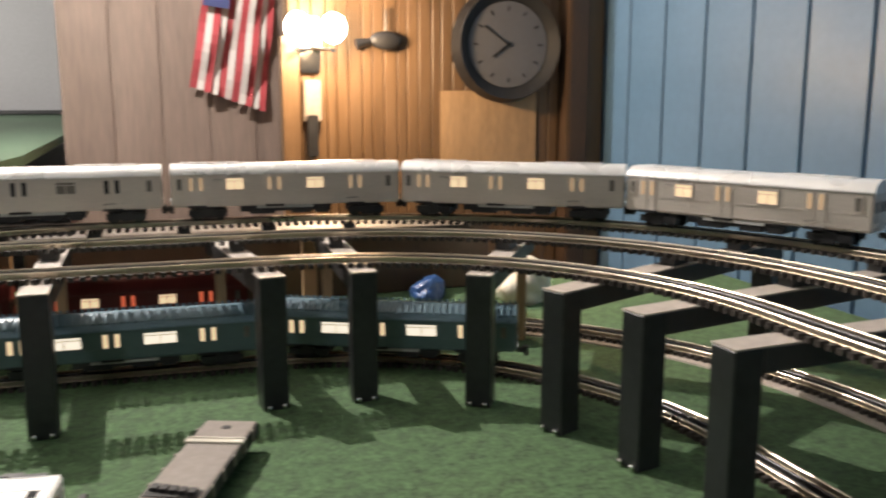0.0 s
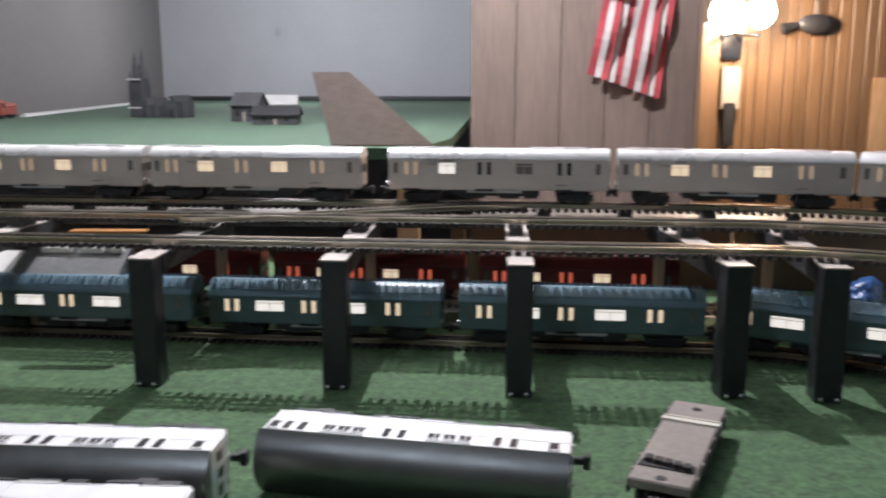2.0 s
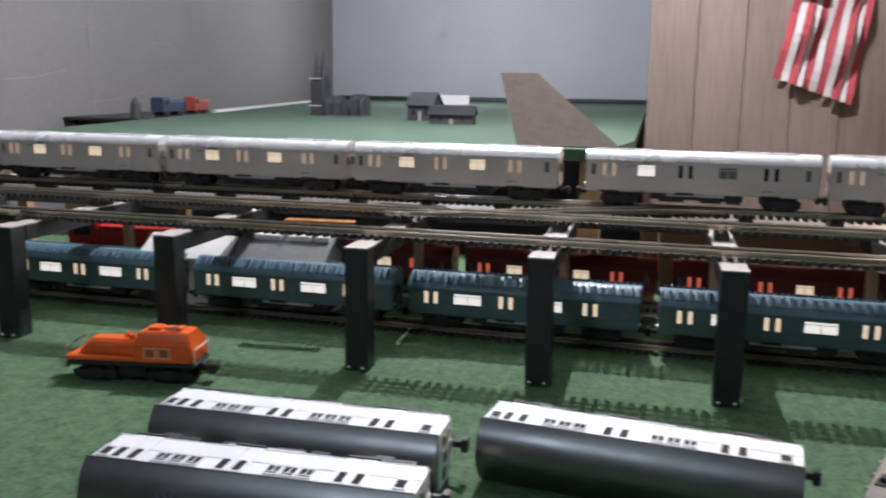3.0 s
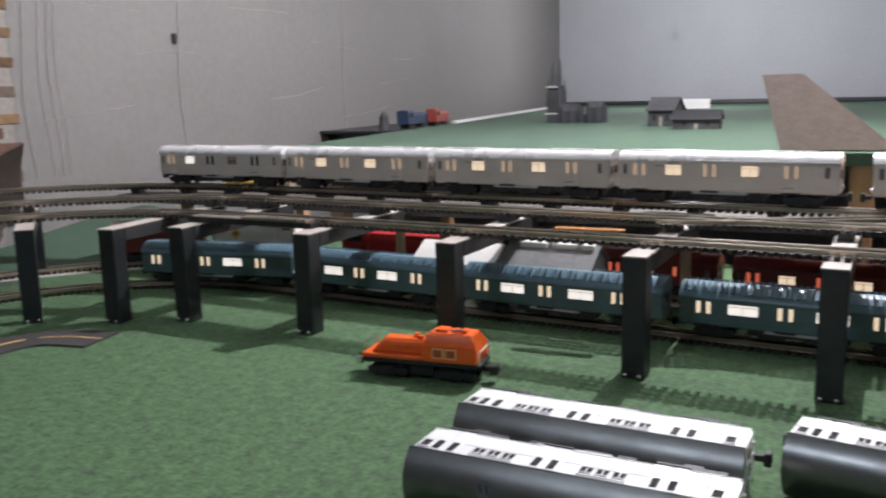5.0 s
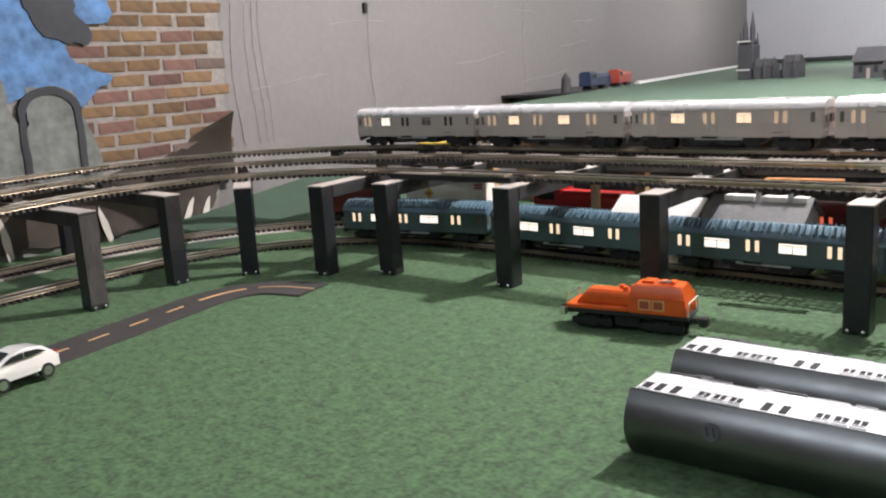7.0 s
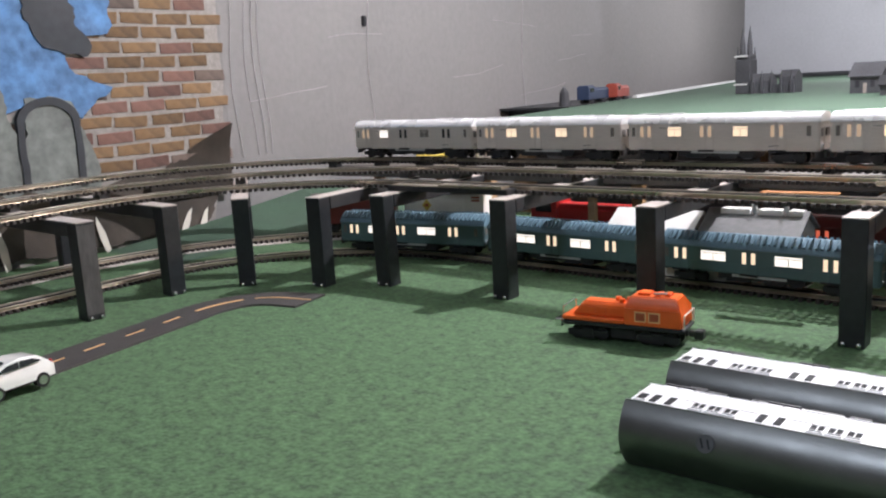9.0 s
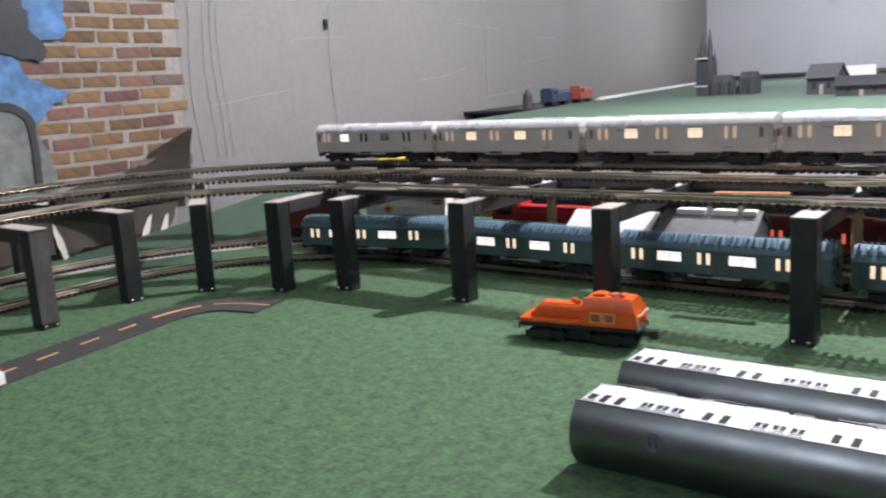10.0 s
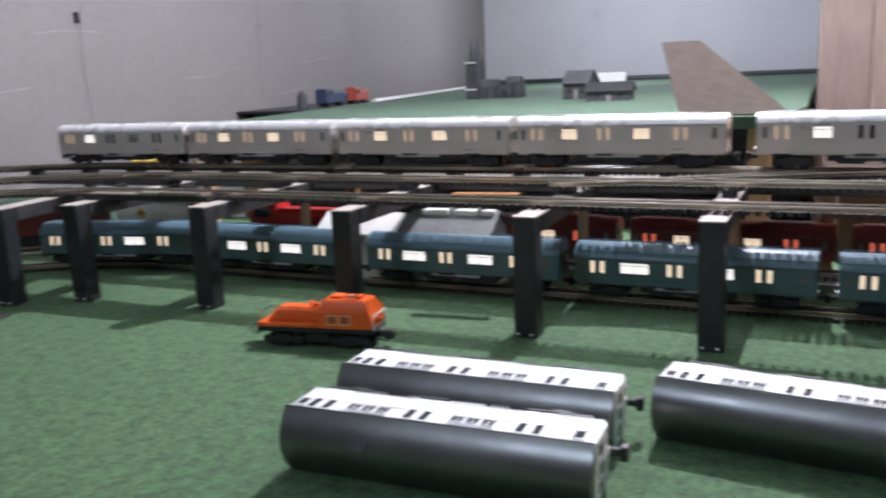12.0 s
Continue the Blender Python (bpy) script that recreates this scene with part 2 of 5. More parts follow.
bm = B()
plate(bm, [(XW, YS), (XW, 2.45), (XF, YN), (XF - 0.15, YN), (XW - 0.15, 2.45), (XW - 0.15, YS)], ZF, ZC)
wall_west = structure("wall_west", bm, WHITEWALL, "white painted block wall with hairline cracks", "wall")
bm = B()
box(bm, XF - 0.15, 0.7, YN, YN + 0.15, ZF, ZC)
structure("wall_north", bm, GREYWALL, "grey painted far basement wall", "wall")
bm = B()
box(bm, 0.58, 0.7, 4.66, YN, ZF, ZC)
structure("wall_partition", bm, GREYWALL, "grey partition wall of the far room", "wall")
bm = B()
box(bm, 0.58, 2.0, 4.6, 4.66, ZF, ZC)
wall_back = structure("wall_back", bm, BACKWOOD, "brown wooden wall boarding behind the flag, greyed for haze", "wall")
bm = B()
box(bm, 1.9, 2.0, 3.4, 4.6, ZF, ZC)
structure("wall_return", bm, PINE, "short wooden return wall beside the passage", "wall")
bm = B()
box(bm, 1.29, XE, 3.34, 3.4, ZF, ZC)
wall_pine = structure("wall_pine", bm, PINE, "honey-coloured knotty pine wall boarding", "wall")
bm = B()
box(bm, XE, XE + 0.15, YS, 3.4, ZF, ZC)
wall_east = structure("wall_east", bm, BLUEPANEL, "blue painted wall with dark panel grooves", "wall")
bm = B()
box(bm, XW, XE, YS - 0.15, YS, ZF, ZC)
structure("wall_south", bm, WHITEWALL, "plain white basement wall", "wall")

# pine boards and blue panels, each a board with open joints
for wall, x, x1, face in ((wall_pine, 1.292, 2.15, 3.34), (wall_back, 0.585, 1.89, 4.6)):
    wood = PINE if wall is wall_pine else BACKWOOD
    k = 0
    while x < x1:
        # back boards kept wide, since haze hides their joints
        w = 0.03 + 0.006 * ((k * 7) % 3) if wall is wall_pine else 0.19
        bm = B()
        box(bm, x + 0.0008, min(x + w - 0.0008, x1), face - 0.018, face - 0.0005, ZF, ZC)
        soften(bm, 0.003, 1)
        part("board", bm, wood, wall)
        x += w
        k += 1
y = 3.335
panel = None
while y > -1.8:
    if panel is None:
        bm = B()
        box(bm, -0.014, 0, -0.091, 0.091, ZF, ZC)
        soften(bm, 0.003, 1)
        panel = mesh_of("panel", bm, BLUEPANEL)
    piece("panel", panel, wall_east, Matrix.Translation((XE - 0.0005, y - 0.1, 0)))
    y -= 0.19
bm = B()
box(bm, 2.155, 2.225, 3.26, 3.338, ZF, ZC)
soften(bm, 0.006)
structure("trim", bm, DARKWOOD, "dark brown wooden corner post beside the clock", "post")
bm = B()
box(bm, 2.228, 2.292, 3.29, 3.338, ZF, ZC)
soften(bm, 0.004)
structure("trim", bm, PINE, "pine corner board against the blue panels", "trim")

# hairline cracks and block joints on the white wall
random.seed(4)
for y0, z0, ln, sl in ((2.55, 0.40, 0.42, 0.06), (3.0, 0.62, 0.35, 0.01), (3.9, 0.45, 0.5, 0.05), (4.6, 0.34, 0.6, 0.04), (4.3, 0.72, 0.5, -0.02), (5.1, 0.52, 0.4, 0.03), (3.6, 0.83, 0.5, 0.0), (5.3, 0.66, 0.3, 0.02), (2.75, 0.78, 0.3, 0.0)):
    bm = B()
    p = Vector((wall_x(y0) + 0.001, y0, z0))
    for i in range(6):
        q = p + Vector((wall_x(p.y + ln / 6) - wall_x(p.y), ln / 6, sl / 6 + random.uniform(-0.006, 0.006)))
        rod(bm, p, q, 0.0009, 4)
        p = q
    part("crack", bm, CHALK, wall_west)

# wires hanging down the white wall
for y0, r, top in ((2.49, 0.0022, 1.2), (2.56, 0.0016, 1.2), (2.6, 0.0022, 1.2), (2.63, 0.0016, 1.2), (3.25, 0.0022, 1.2), (4.63, 0.0022, 1.3)):
    wire = thing("wall_wire", "thin grey wire hanging down the white wall", "wire", "wires on the white wall")
    bm = B()
    tube(bm, [Vector((wall_x(y0 + 0.02) + 0.006, y0 + 0.014 * math.sin(i * 1.1 + y0 * 9), top - i * (top - 0.22) / 9)) for i in range(10)], r * 0.6)
    part("strand", bm, CHALK, wire)
hook = thing("wall_hook", "small dark hook on the white wall", "hook")
bm = B()
box(bm, wall_x(3.235), wall_x(3.215) + 0.012, 3.215, 3.235, 0.665, 0.705)
soften(bm, 0.003)
part("plate", bm, BLACKPLASTIC, hook)

# ---- brick mural with sprayed paint ----
mural = thing("brick_mural", "torn brick-patterned mural with blue spray paint on the wall", "mural")
MY0, MY1, MZ0, MZ1 = 0.6, 2.44, 0.0, 1.3
bm = B()
edge = [(MY0, MZ0), (2.34, 0.0), (2.37, 0.12), (2.42, 0.2), (2.435, 0.3), (2.42, 0.36), (2.435, 0.46), (2.43, 0.6), (2.44, 0.8), (2.44, MZ1), (MY0, MZ1)]
a = [bm.verts.new((XW + 0.002, u, v)) for u, v in edge]
b = [bm.verts.new((XW + 0.012, u, v)) for u, v in edge]
for i in range(len(edge)):
    bm.faces.new((a[i], a[(i + 1) % len(edge)], b[(i + 1) % len(edge)], b[i]))
bm.faces.new(a[::-1])
bm.faces.new(b)
bmesh.ops.recalc_face_normals(bm, faces=bm.faces)
part("backing", bm, MORTAR, mural)


def sprayed(name, material, outline, lift, label, rough=0.022):
    bm = B()
    worn = []
    for (u0, v0), (u1, v1) in zip(outline, outline[1:] + outline[:1]):
        n = max(1, int(math.hypot(u1 - u0, v1 - v0) / 0.014)) if rough else 1
        for k in range(n):
            u, v = u0 + (u1 - u0) * k / n, v0 + (v1 - v0) * k / n
            q = Vector((u * 16, v * 16, lift * 400))
            worn.append((u + rough * noise.noise(q) + rough * 0.5 * noise.noise(q * 3.1), v + rough * noise.noise(q + Vector((9, 4, 2)))))
    outline = worn
    a = [bm.verts.new((XW + 0.012, u, v)) for u, v in outline]
    b = [bm.verts.new((XW + lift, u, v)) for u, v in outline]
    n = len(outline)
    for i in range(n):
        bm.faces.new((a[i], a[(i + 1) % n], b[(i + 1) % n], b[i]))
    bm.faces.new(b)
    bm.faces.new(a[::-1])
    bmesh.ops.recalc_face_normals(bm, faces=bm.faces)
    return part(name, bm, material, mural, label)


# ---- the layout table ----
bm = B()
plate(bm, [(XW + 0.002, 0.95), (XE - 0.03, 0.95), (XE - 0.03, 2.71), (0.62, 2.71), (0.62, 2.98), (XW + 0.002, 2.98)], -0.03, 0.0)
table = structure("layout_table", bm, CARPET, "model railway table covered in green carpet", "table")
bm = B()
for sx in (XW + 0.01, XE - 0.9):
    box(bm, sx, sx + 0.88, 0.1, 0.948, -0.03, 0.0)
part("table_wing", bm, CARPET, table)
# the carpet climbs towards the white wall behind the end curve
bm = B()
grid = []
for i in range(15):
    y = 1.95 + (2.98 - 1.95) * i / 14
    x0, x1 = -1.46, wall_x(y) + 0.001 if y > 2.44 else XW + 0.03
    high = min(0.078, 0.088 * (y - 1.95))
    grid.append([bm.verts.new((x0 + (x1 - x0) * j / 10, y, 0.0008 + high * (j / 10) ** 2 * (3 - 2 * j / 10))) for j in range(11)])
for r0, r1 in zip(grid, grid[1:]):
    for j in range(10):
        bm.faces.new((r0[j], r0[j + 1], r1[j + 1], r1[j]))
base = [bm.verts.new((v.co.x, v.co.y, -0.02)) for v in grid[-1]]
for j in range(10):
    bm.faces.new((grid[-1][j], grid[-1][j + 1], base[j + 1], base[j]))
bmesh.ops.recalc_face_normals(bm, faces=bm.faces)
# the darker green stands in for shade behind the end curve
part("carpet_bank", bm, CARPET_FAR, table, "carpet bank with its shade put in as darker green", smooth=True)
bm = B()
box(bm, 0.64, 1.66, 2.686, 2.71, 0.0005, 0.165)
soften(bm, 0.003, 1)
part("backboard", bm, DARKWOOD, table, "dark brown board along the rear edge")
for tx in (-1.7, 0.2, 2.1):
    for ty in (1.1, 2.64):
        boxmesh("table_leg", TANWOOD, table, tx - 0.04, tx + 0.04, ty - 0.04, ty + 0.04, ZF, -0.03, 0.004)


# ---- track ----
def arc(cx, cy, r, a0, a1, n):
    return [(cx + r * math.cos(radians(a0 + (a1 - a0) * i / n)), cy + r * math.sin(radians(a0 + (a1 - a0) * i / n))) for i in range(n + 1)]


def resample(pts, step):
    out, carry = [], 0.0
    for (x0, y0), (x1, y1) in zip(pts, pts[1:]):
        d = math.hypot(x1 - x0, y1 - y0)
        s = carry
        while s < d:
            out.append((x0 + (x1 - x0) * s / d, y0 + (y1 - y0) * s / d, (x1 - x0) / d, (y1 - y0) / d))
            s += step
        carry = s - d
    return out


def along(pts, s):
    for (x0, y0), (x1, y1) in zip(pts, pts[1:]):
        d = math.hypot(x1 - x0, y1 - y0)
        if s <= d:
            return Vector((x0 + (x1 - x0) * s / d, y0 + (y1 - y0) * s / d, 0))
        s -= d
    return Vector((*pts[-1], 0))


def upper(r):
    """The raised loop at radius r of its end curves."""
    left = arc(-0.8, 1.62, r, 90, 192, 20)
    tail = (left[-1][0] + 0.9 * math.sin(radians(12)), left[-1][1] - 0.9 * math.cos(radians(12)))
    return [(1.06 + r, 0.25)] + arc(1.06, 1.56, r, 0, 90, 20) + left + [tail]


def lower(r):
    return [(1.04 + r, 0.25)] + arc(1.04, 1.66, r, 0, 90, 20) + arc(-0.82, 1.74, r, 90, 182, 20) + [(-0.82 - r, 0.4)]


def rail_mesh(bm, pts, off, z0, z1, w):
    rings = []
    n = len(pts)
    for i, (x, y) in enumerate(pts):
        xa, ya = pts[max(0, i - 1)]
        xb, yb = pts[min(n - 1, i + 1)]
        d = math.hypot(xb - xa, yb - ya)
        nx, ny = -(yb - ya) / d, (xb - xa) / d
        rings.append([bm.verts.new((x + nx * (off + u), y + ny * (off + u), v)) for u, v in ((-w, z0), (-w * 0.45, z0 + 0.001), (-w * 0.7, z1 - 0.001), (-w * 0.4, z1), (w * 0.4, z1), (w * 0.7, z1 - 0.001), (w * 0.45, z0 + 0.001), (w, z0))])
    for r0, r1 in zip(rings, rings[1:]):
        for k in range(8):
            bm.faces.new((r0[k], r0[(k + 1) % 8], r1[(k + 1) % 8], r1[k]))
    bmesh.ops.recalc_face_normals(bm, faces=bm.faces)


def ribbon(bm, pts, w, z0, z1):
    prev = None
    for i, p in enumerate(pts):
        d = pts[min(len(pts) - 1, i + 1)] - pts[max(0, i - 1)]
        nrm = Vector((-d.y, d.x, 0)).normalized()
        ring = [bm.verts.new((*(p + nrm * u).xy, z)) for u, z in ((-w, z0), (w, z0), (w * 0.98, z1), (-w * 0.98, z1))]
        if prev:
            for k in range(4):
                bm.faces.new((prev[k], prev[(k + 1) % 4], ring[(k + 1) % 4], ring[k]))
        else:
            bm.faces.new(ring)
        prev = ring
    bm.faces.new(prev[::-1])
    bmesh.ops.recalc_face_normals(bm, faces=bm.faces)


TIES = []


def track(pts, z, label, near=False, bed=0.0, pad=False):
    t = thing("railway_track", label, "track", "railway tracks")
    if pad:
        bm = B()
        ribbon(bm, [Vector((*p, 0)) for p in pts], 0.048, z, z + 0.003)
        part("roadbed", bm, CAPWOOD, t, "pale grey-brown roadbed strip")
        z += 0.003
    if bed:
        for x, y, dx, dy in resample(pts, 0.155):
            if not (2.38 < y and -1.4 < x < 1.5):
                continue
            bm = B()
            box(bm, -0.012, 0.012, -0.024, 0.024, z, z + bed, Matrix.Translation((x, y, 0)) @ Matrix.Rotation(math.atan2(dy, dx), 4, "Z"))
            part("riser", bm, BEAMWOOD, t)
        z += bed
    for off in (-0.0165, 0.0, 0.0165):
        bm = B()
        rail_mesh(bm, pts, off, z + 0.0062, z + 0.0145, 0.003)
        part("rail", bm, DARKRAIL if off == 0 else RAIL, t, "dark centre rail" if off == 0 else "bright metal rail", smooth=True)
    TIES.append((t, pts, z, near))
    return t


def rest_on_beams(t, pts, beams):
    """Blocks between a raised track and the beams that it crosses."""
    for x, y, ax, ay, span in beams:
        d = math.hypot(ax, ay)
        ax, ay = ax / d, ay / d
        near = [(abs((px - x) * ay - (py - y) * ax), px, py, dx, dy) for px, py, dx, dy in resample(pts, 0.008) if 0.02 < (px - x) * ax + (py - y) * ay < span]
        if near and min(near)[0] < 0.01:
            _, px, py, dx, dy = min(near)
            boxmesh("riser", BEAMWOOD, t, -0.012, 0.012, -0.024, 0.024, ZU, ZU + BED, 0, "", Matrix.Translation((px, py, 0)) @ Matrix.Rotation(math.atan2(dy, dx), 4, "Z"))


UP_N, UP_2 = upper(0.497), upper(0.675)
UP_3 = [(1.06 + 0.87, 0.25)] + arc(1.06, 1.56, 0.87, 0, 90, 24) + arc(-1.12, 1.85, 0.645, 90, 180, 20) + [(-1.66, 0.7)]
LOW_1, LOW_2 = lower(0.55), lower(0.83)
ZU = 0.2
BED = 0.012
track(UP_N, ZU, "inner raised railway track on dark ties", True)
mid_track = track(UP_2, ZU, "second raised railway track on dark ties", bed=BED)
outer_track = track(UP_3, ZU, "outer raised railway track on the back deck", bed=BED)
CROSS = [(0.75 - 0.6 * k / 16, 2.43 - 0.195 * (k / 16) ** 2 * (3 - 2 * k / 16)) for k in range(17)]
track(CROSS, ZU + BED - 0.0012, "short crossover track between the raised tracks")
track(LOW_1, 0.0, "lower railway track on the green carpet")
track(LOW_2, 0.0, "outer lower railway track on a pale grey roadbed", pad=True)

# back deck board
bm = B()
box(bm, -1.4, 1.5, 2.39, 2.58, 0.182, 0.1995)
soften(bm, 0.002, 1)
deck = thing("back_deck", "dark stained plywood deck carrying the outer raised track", "deck")
part("board", bm, DECKDARK, deck)
for sx in (-1.3, -0.45, 0.1, 0.62, 1.2):
    boxmesh("back_post", TANWOOD, deck, sx - 0.014, sx + 0.014, 2.545, 2.57, 0, 0.182, 0.001, "bare wooden post")


# ---- trestles ----
def trestle(x, y, ax, ay, span=0.40, h=0.1995, lean=0.0, hung=False):
    """Portal of two square posts and a beam; x, y: foot of the inner post; ax, ay: the way of the beam."""
    t = thing("trestle", "black painted wooden trestle carrying the raised tracks", "trestle", "trestles under the raised tracks")
    ang = math.degrees(math.atan2(ay, ax))
    t.matrix_basis = pose(x, y, 0, 0, 0, ang)
    w = 0.019
    thin = span < 0.5
    posts = [("inner_post", 0.0, w), ("outer_post", span - 0.03 if thin else span - 2 * w, 0.0085 if thin else w)]
    for name, u, w1 in posts[:1] if hung else posts:
        bm = B()
        vs = box(bm, u, u + 2 * w1, -w1, w1, 0.0, h - 0.002 if u == 0 else h - 0.03)
        for v in vs:
            if v.co.z > 0.1:
                v.co.y += lean
        soften(bm, 0.0015, 1)
        part(name, bm, TANWOOD if thin and u else BLACKPAINT, t)
    bm = B()
    box(bm, 2 * w + 0.0005, span + 0.001, -w - 0.0005 + lean, w + 0.0005 + lean, h - 0.03, h - 0.002)
    soften(bm, 0.001, 1)
    part("beam", bm, BEAMWOOD, t)
    # top faces much paler than the posts and the beam
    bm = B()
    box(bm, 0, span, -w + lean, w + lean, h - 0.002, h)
    part("top_face", bm, CAPWOOD, t, "pale greyish top face")
    for side in (-1, 1):
        bm = B()
        ball(bm, (-0.003, side * 0.011, 0.006), 0.004, n=8)
        part("screw", bm, CHROME, t, smooth=True)
    return t


TRESTLES = ((-0.475, 1.995, 0, 1, 0), (-0.165, 1.998, 0, 1, 0), (0.175, 1.985, 0, 1, 0), (0.462, 1.99, 0, 1, 0), (0.736, 1.975, 0, 1, 0), (1.048, 1.988, -0.12, 1, 0), (1.18, 1.98, 0.05, 1, 0),
            (-0.772, 1.977, -0.05, 1, 0.006), (-0.903, 1.908, -0.12, 1, 0), (-1.065, 1.842, -0.775, 0.63, 0), (-1.144, 1.714, -1, 0.1, 0), (-1.115, 1.5, -1, 0.06, 0),
            (1.33, 1.905, 0.55, 0.83, 0), (1.388, 1.78, 0.92, 0.4, 0), (1.428, 1.645, 1, 0.2, 0), (1.44, 1.488, 1, 0.06, 0))
for x, y, ax, ay, lean in TRESTLES:
    made = trestle(x, y, ax, ay, 0.40 if ay > 0.75 else 0.6, lean=lean, hung=x in (-0.772, -0.903, -0.165))
    # this one post has a dark grey front instead of black
    if (x, y) == (-1.115, 1.5):
        boxmesh("grey_face", GREYWOOD, made, -0.0014, 0.0004, -0.018, 0.018, 0.012, 0.192, 0.0003, "dark grey front face")

beams = [(x, y, ax, ay, 0.40 if ay > 0.75 else 0.6) for x, y, ax, ay, lean in TRESTLES]
rest_on_beams(mid_track, UP_2, beams)
rest_on_beams(outer_track, UP_3, [q for q in beams if q[1] < 1.95])


# ---- rolling stock ----
def truck(parent, x, w, wheel_mat=BLACKPLASTIC):
    t = B()
    for s in (-1, 1):
        box(t, x - 0.034, x + 0.034, s * w * 0.8 - 0.003, s * w * 0.8 + 0.003, 0.008, 0.018)
        box(t, x - 0.01, x + 0.01, s * w * 0.8 - 0.004, s * w * 0.8 + 0.004, 0.005, 0.021)
    box(t, x - 0.012, x + 0.012, -w * 0.8, w * 0.8, 0.012, 0.022)
    tr = part("truck", t, BLACKPLASTIC, parent)
    for dx in (-0.021, 0.021):
        bm = B()
        for s in (-1, 1):
            rod(bm, (x + dx, s * 0.0135, 0.0115), (x + dx, s * 0.0195, 0.0115), 0.0115, 14)
        rod(bm, (x + dx, -0.014, 0.0115), (x + dx, 0.014, 0.0115), 0.002, 6)
        part("wheelset", bm, DARKRAIL, tr)


def coupler(parent, x, s):
    bm = B()
    box(bm, min(x, x + s * 0.014), max(x, x + s * 0.014), -0.004, 0.004, 0.016, 0.023)
    box(bm, min(x + s * 0.012, x + s * 0.02), max(x + s * 0.012, x + s * 0.02), -0.008, 0.008, 0.012, 0.026)
    soften(bm, 0.0012, 1)
    part("coupler", bm, DARKRAIL, parent)


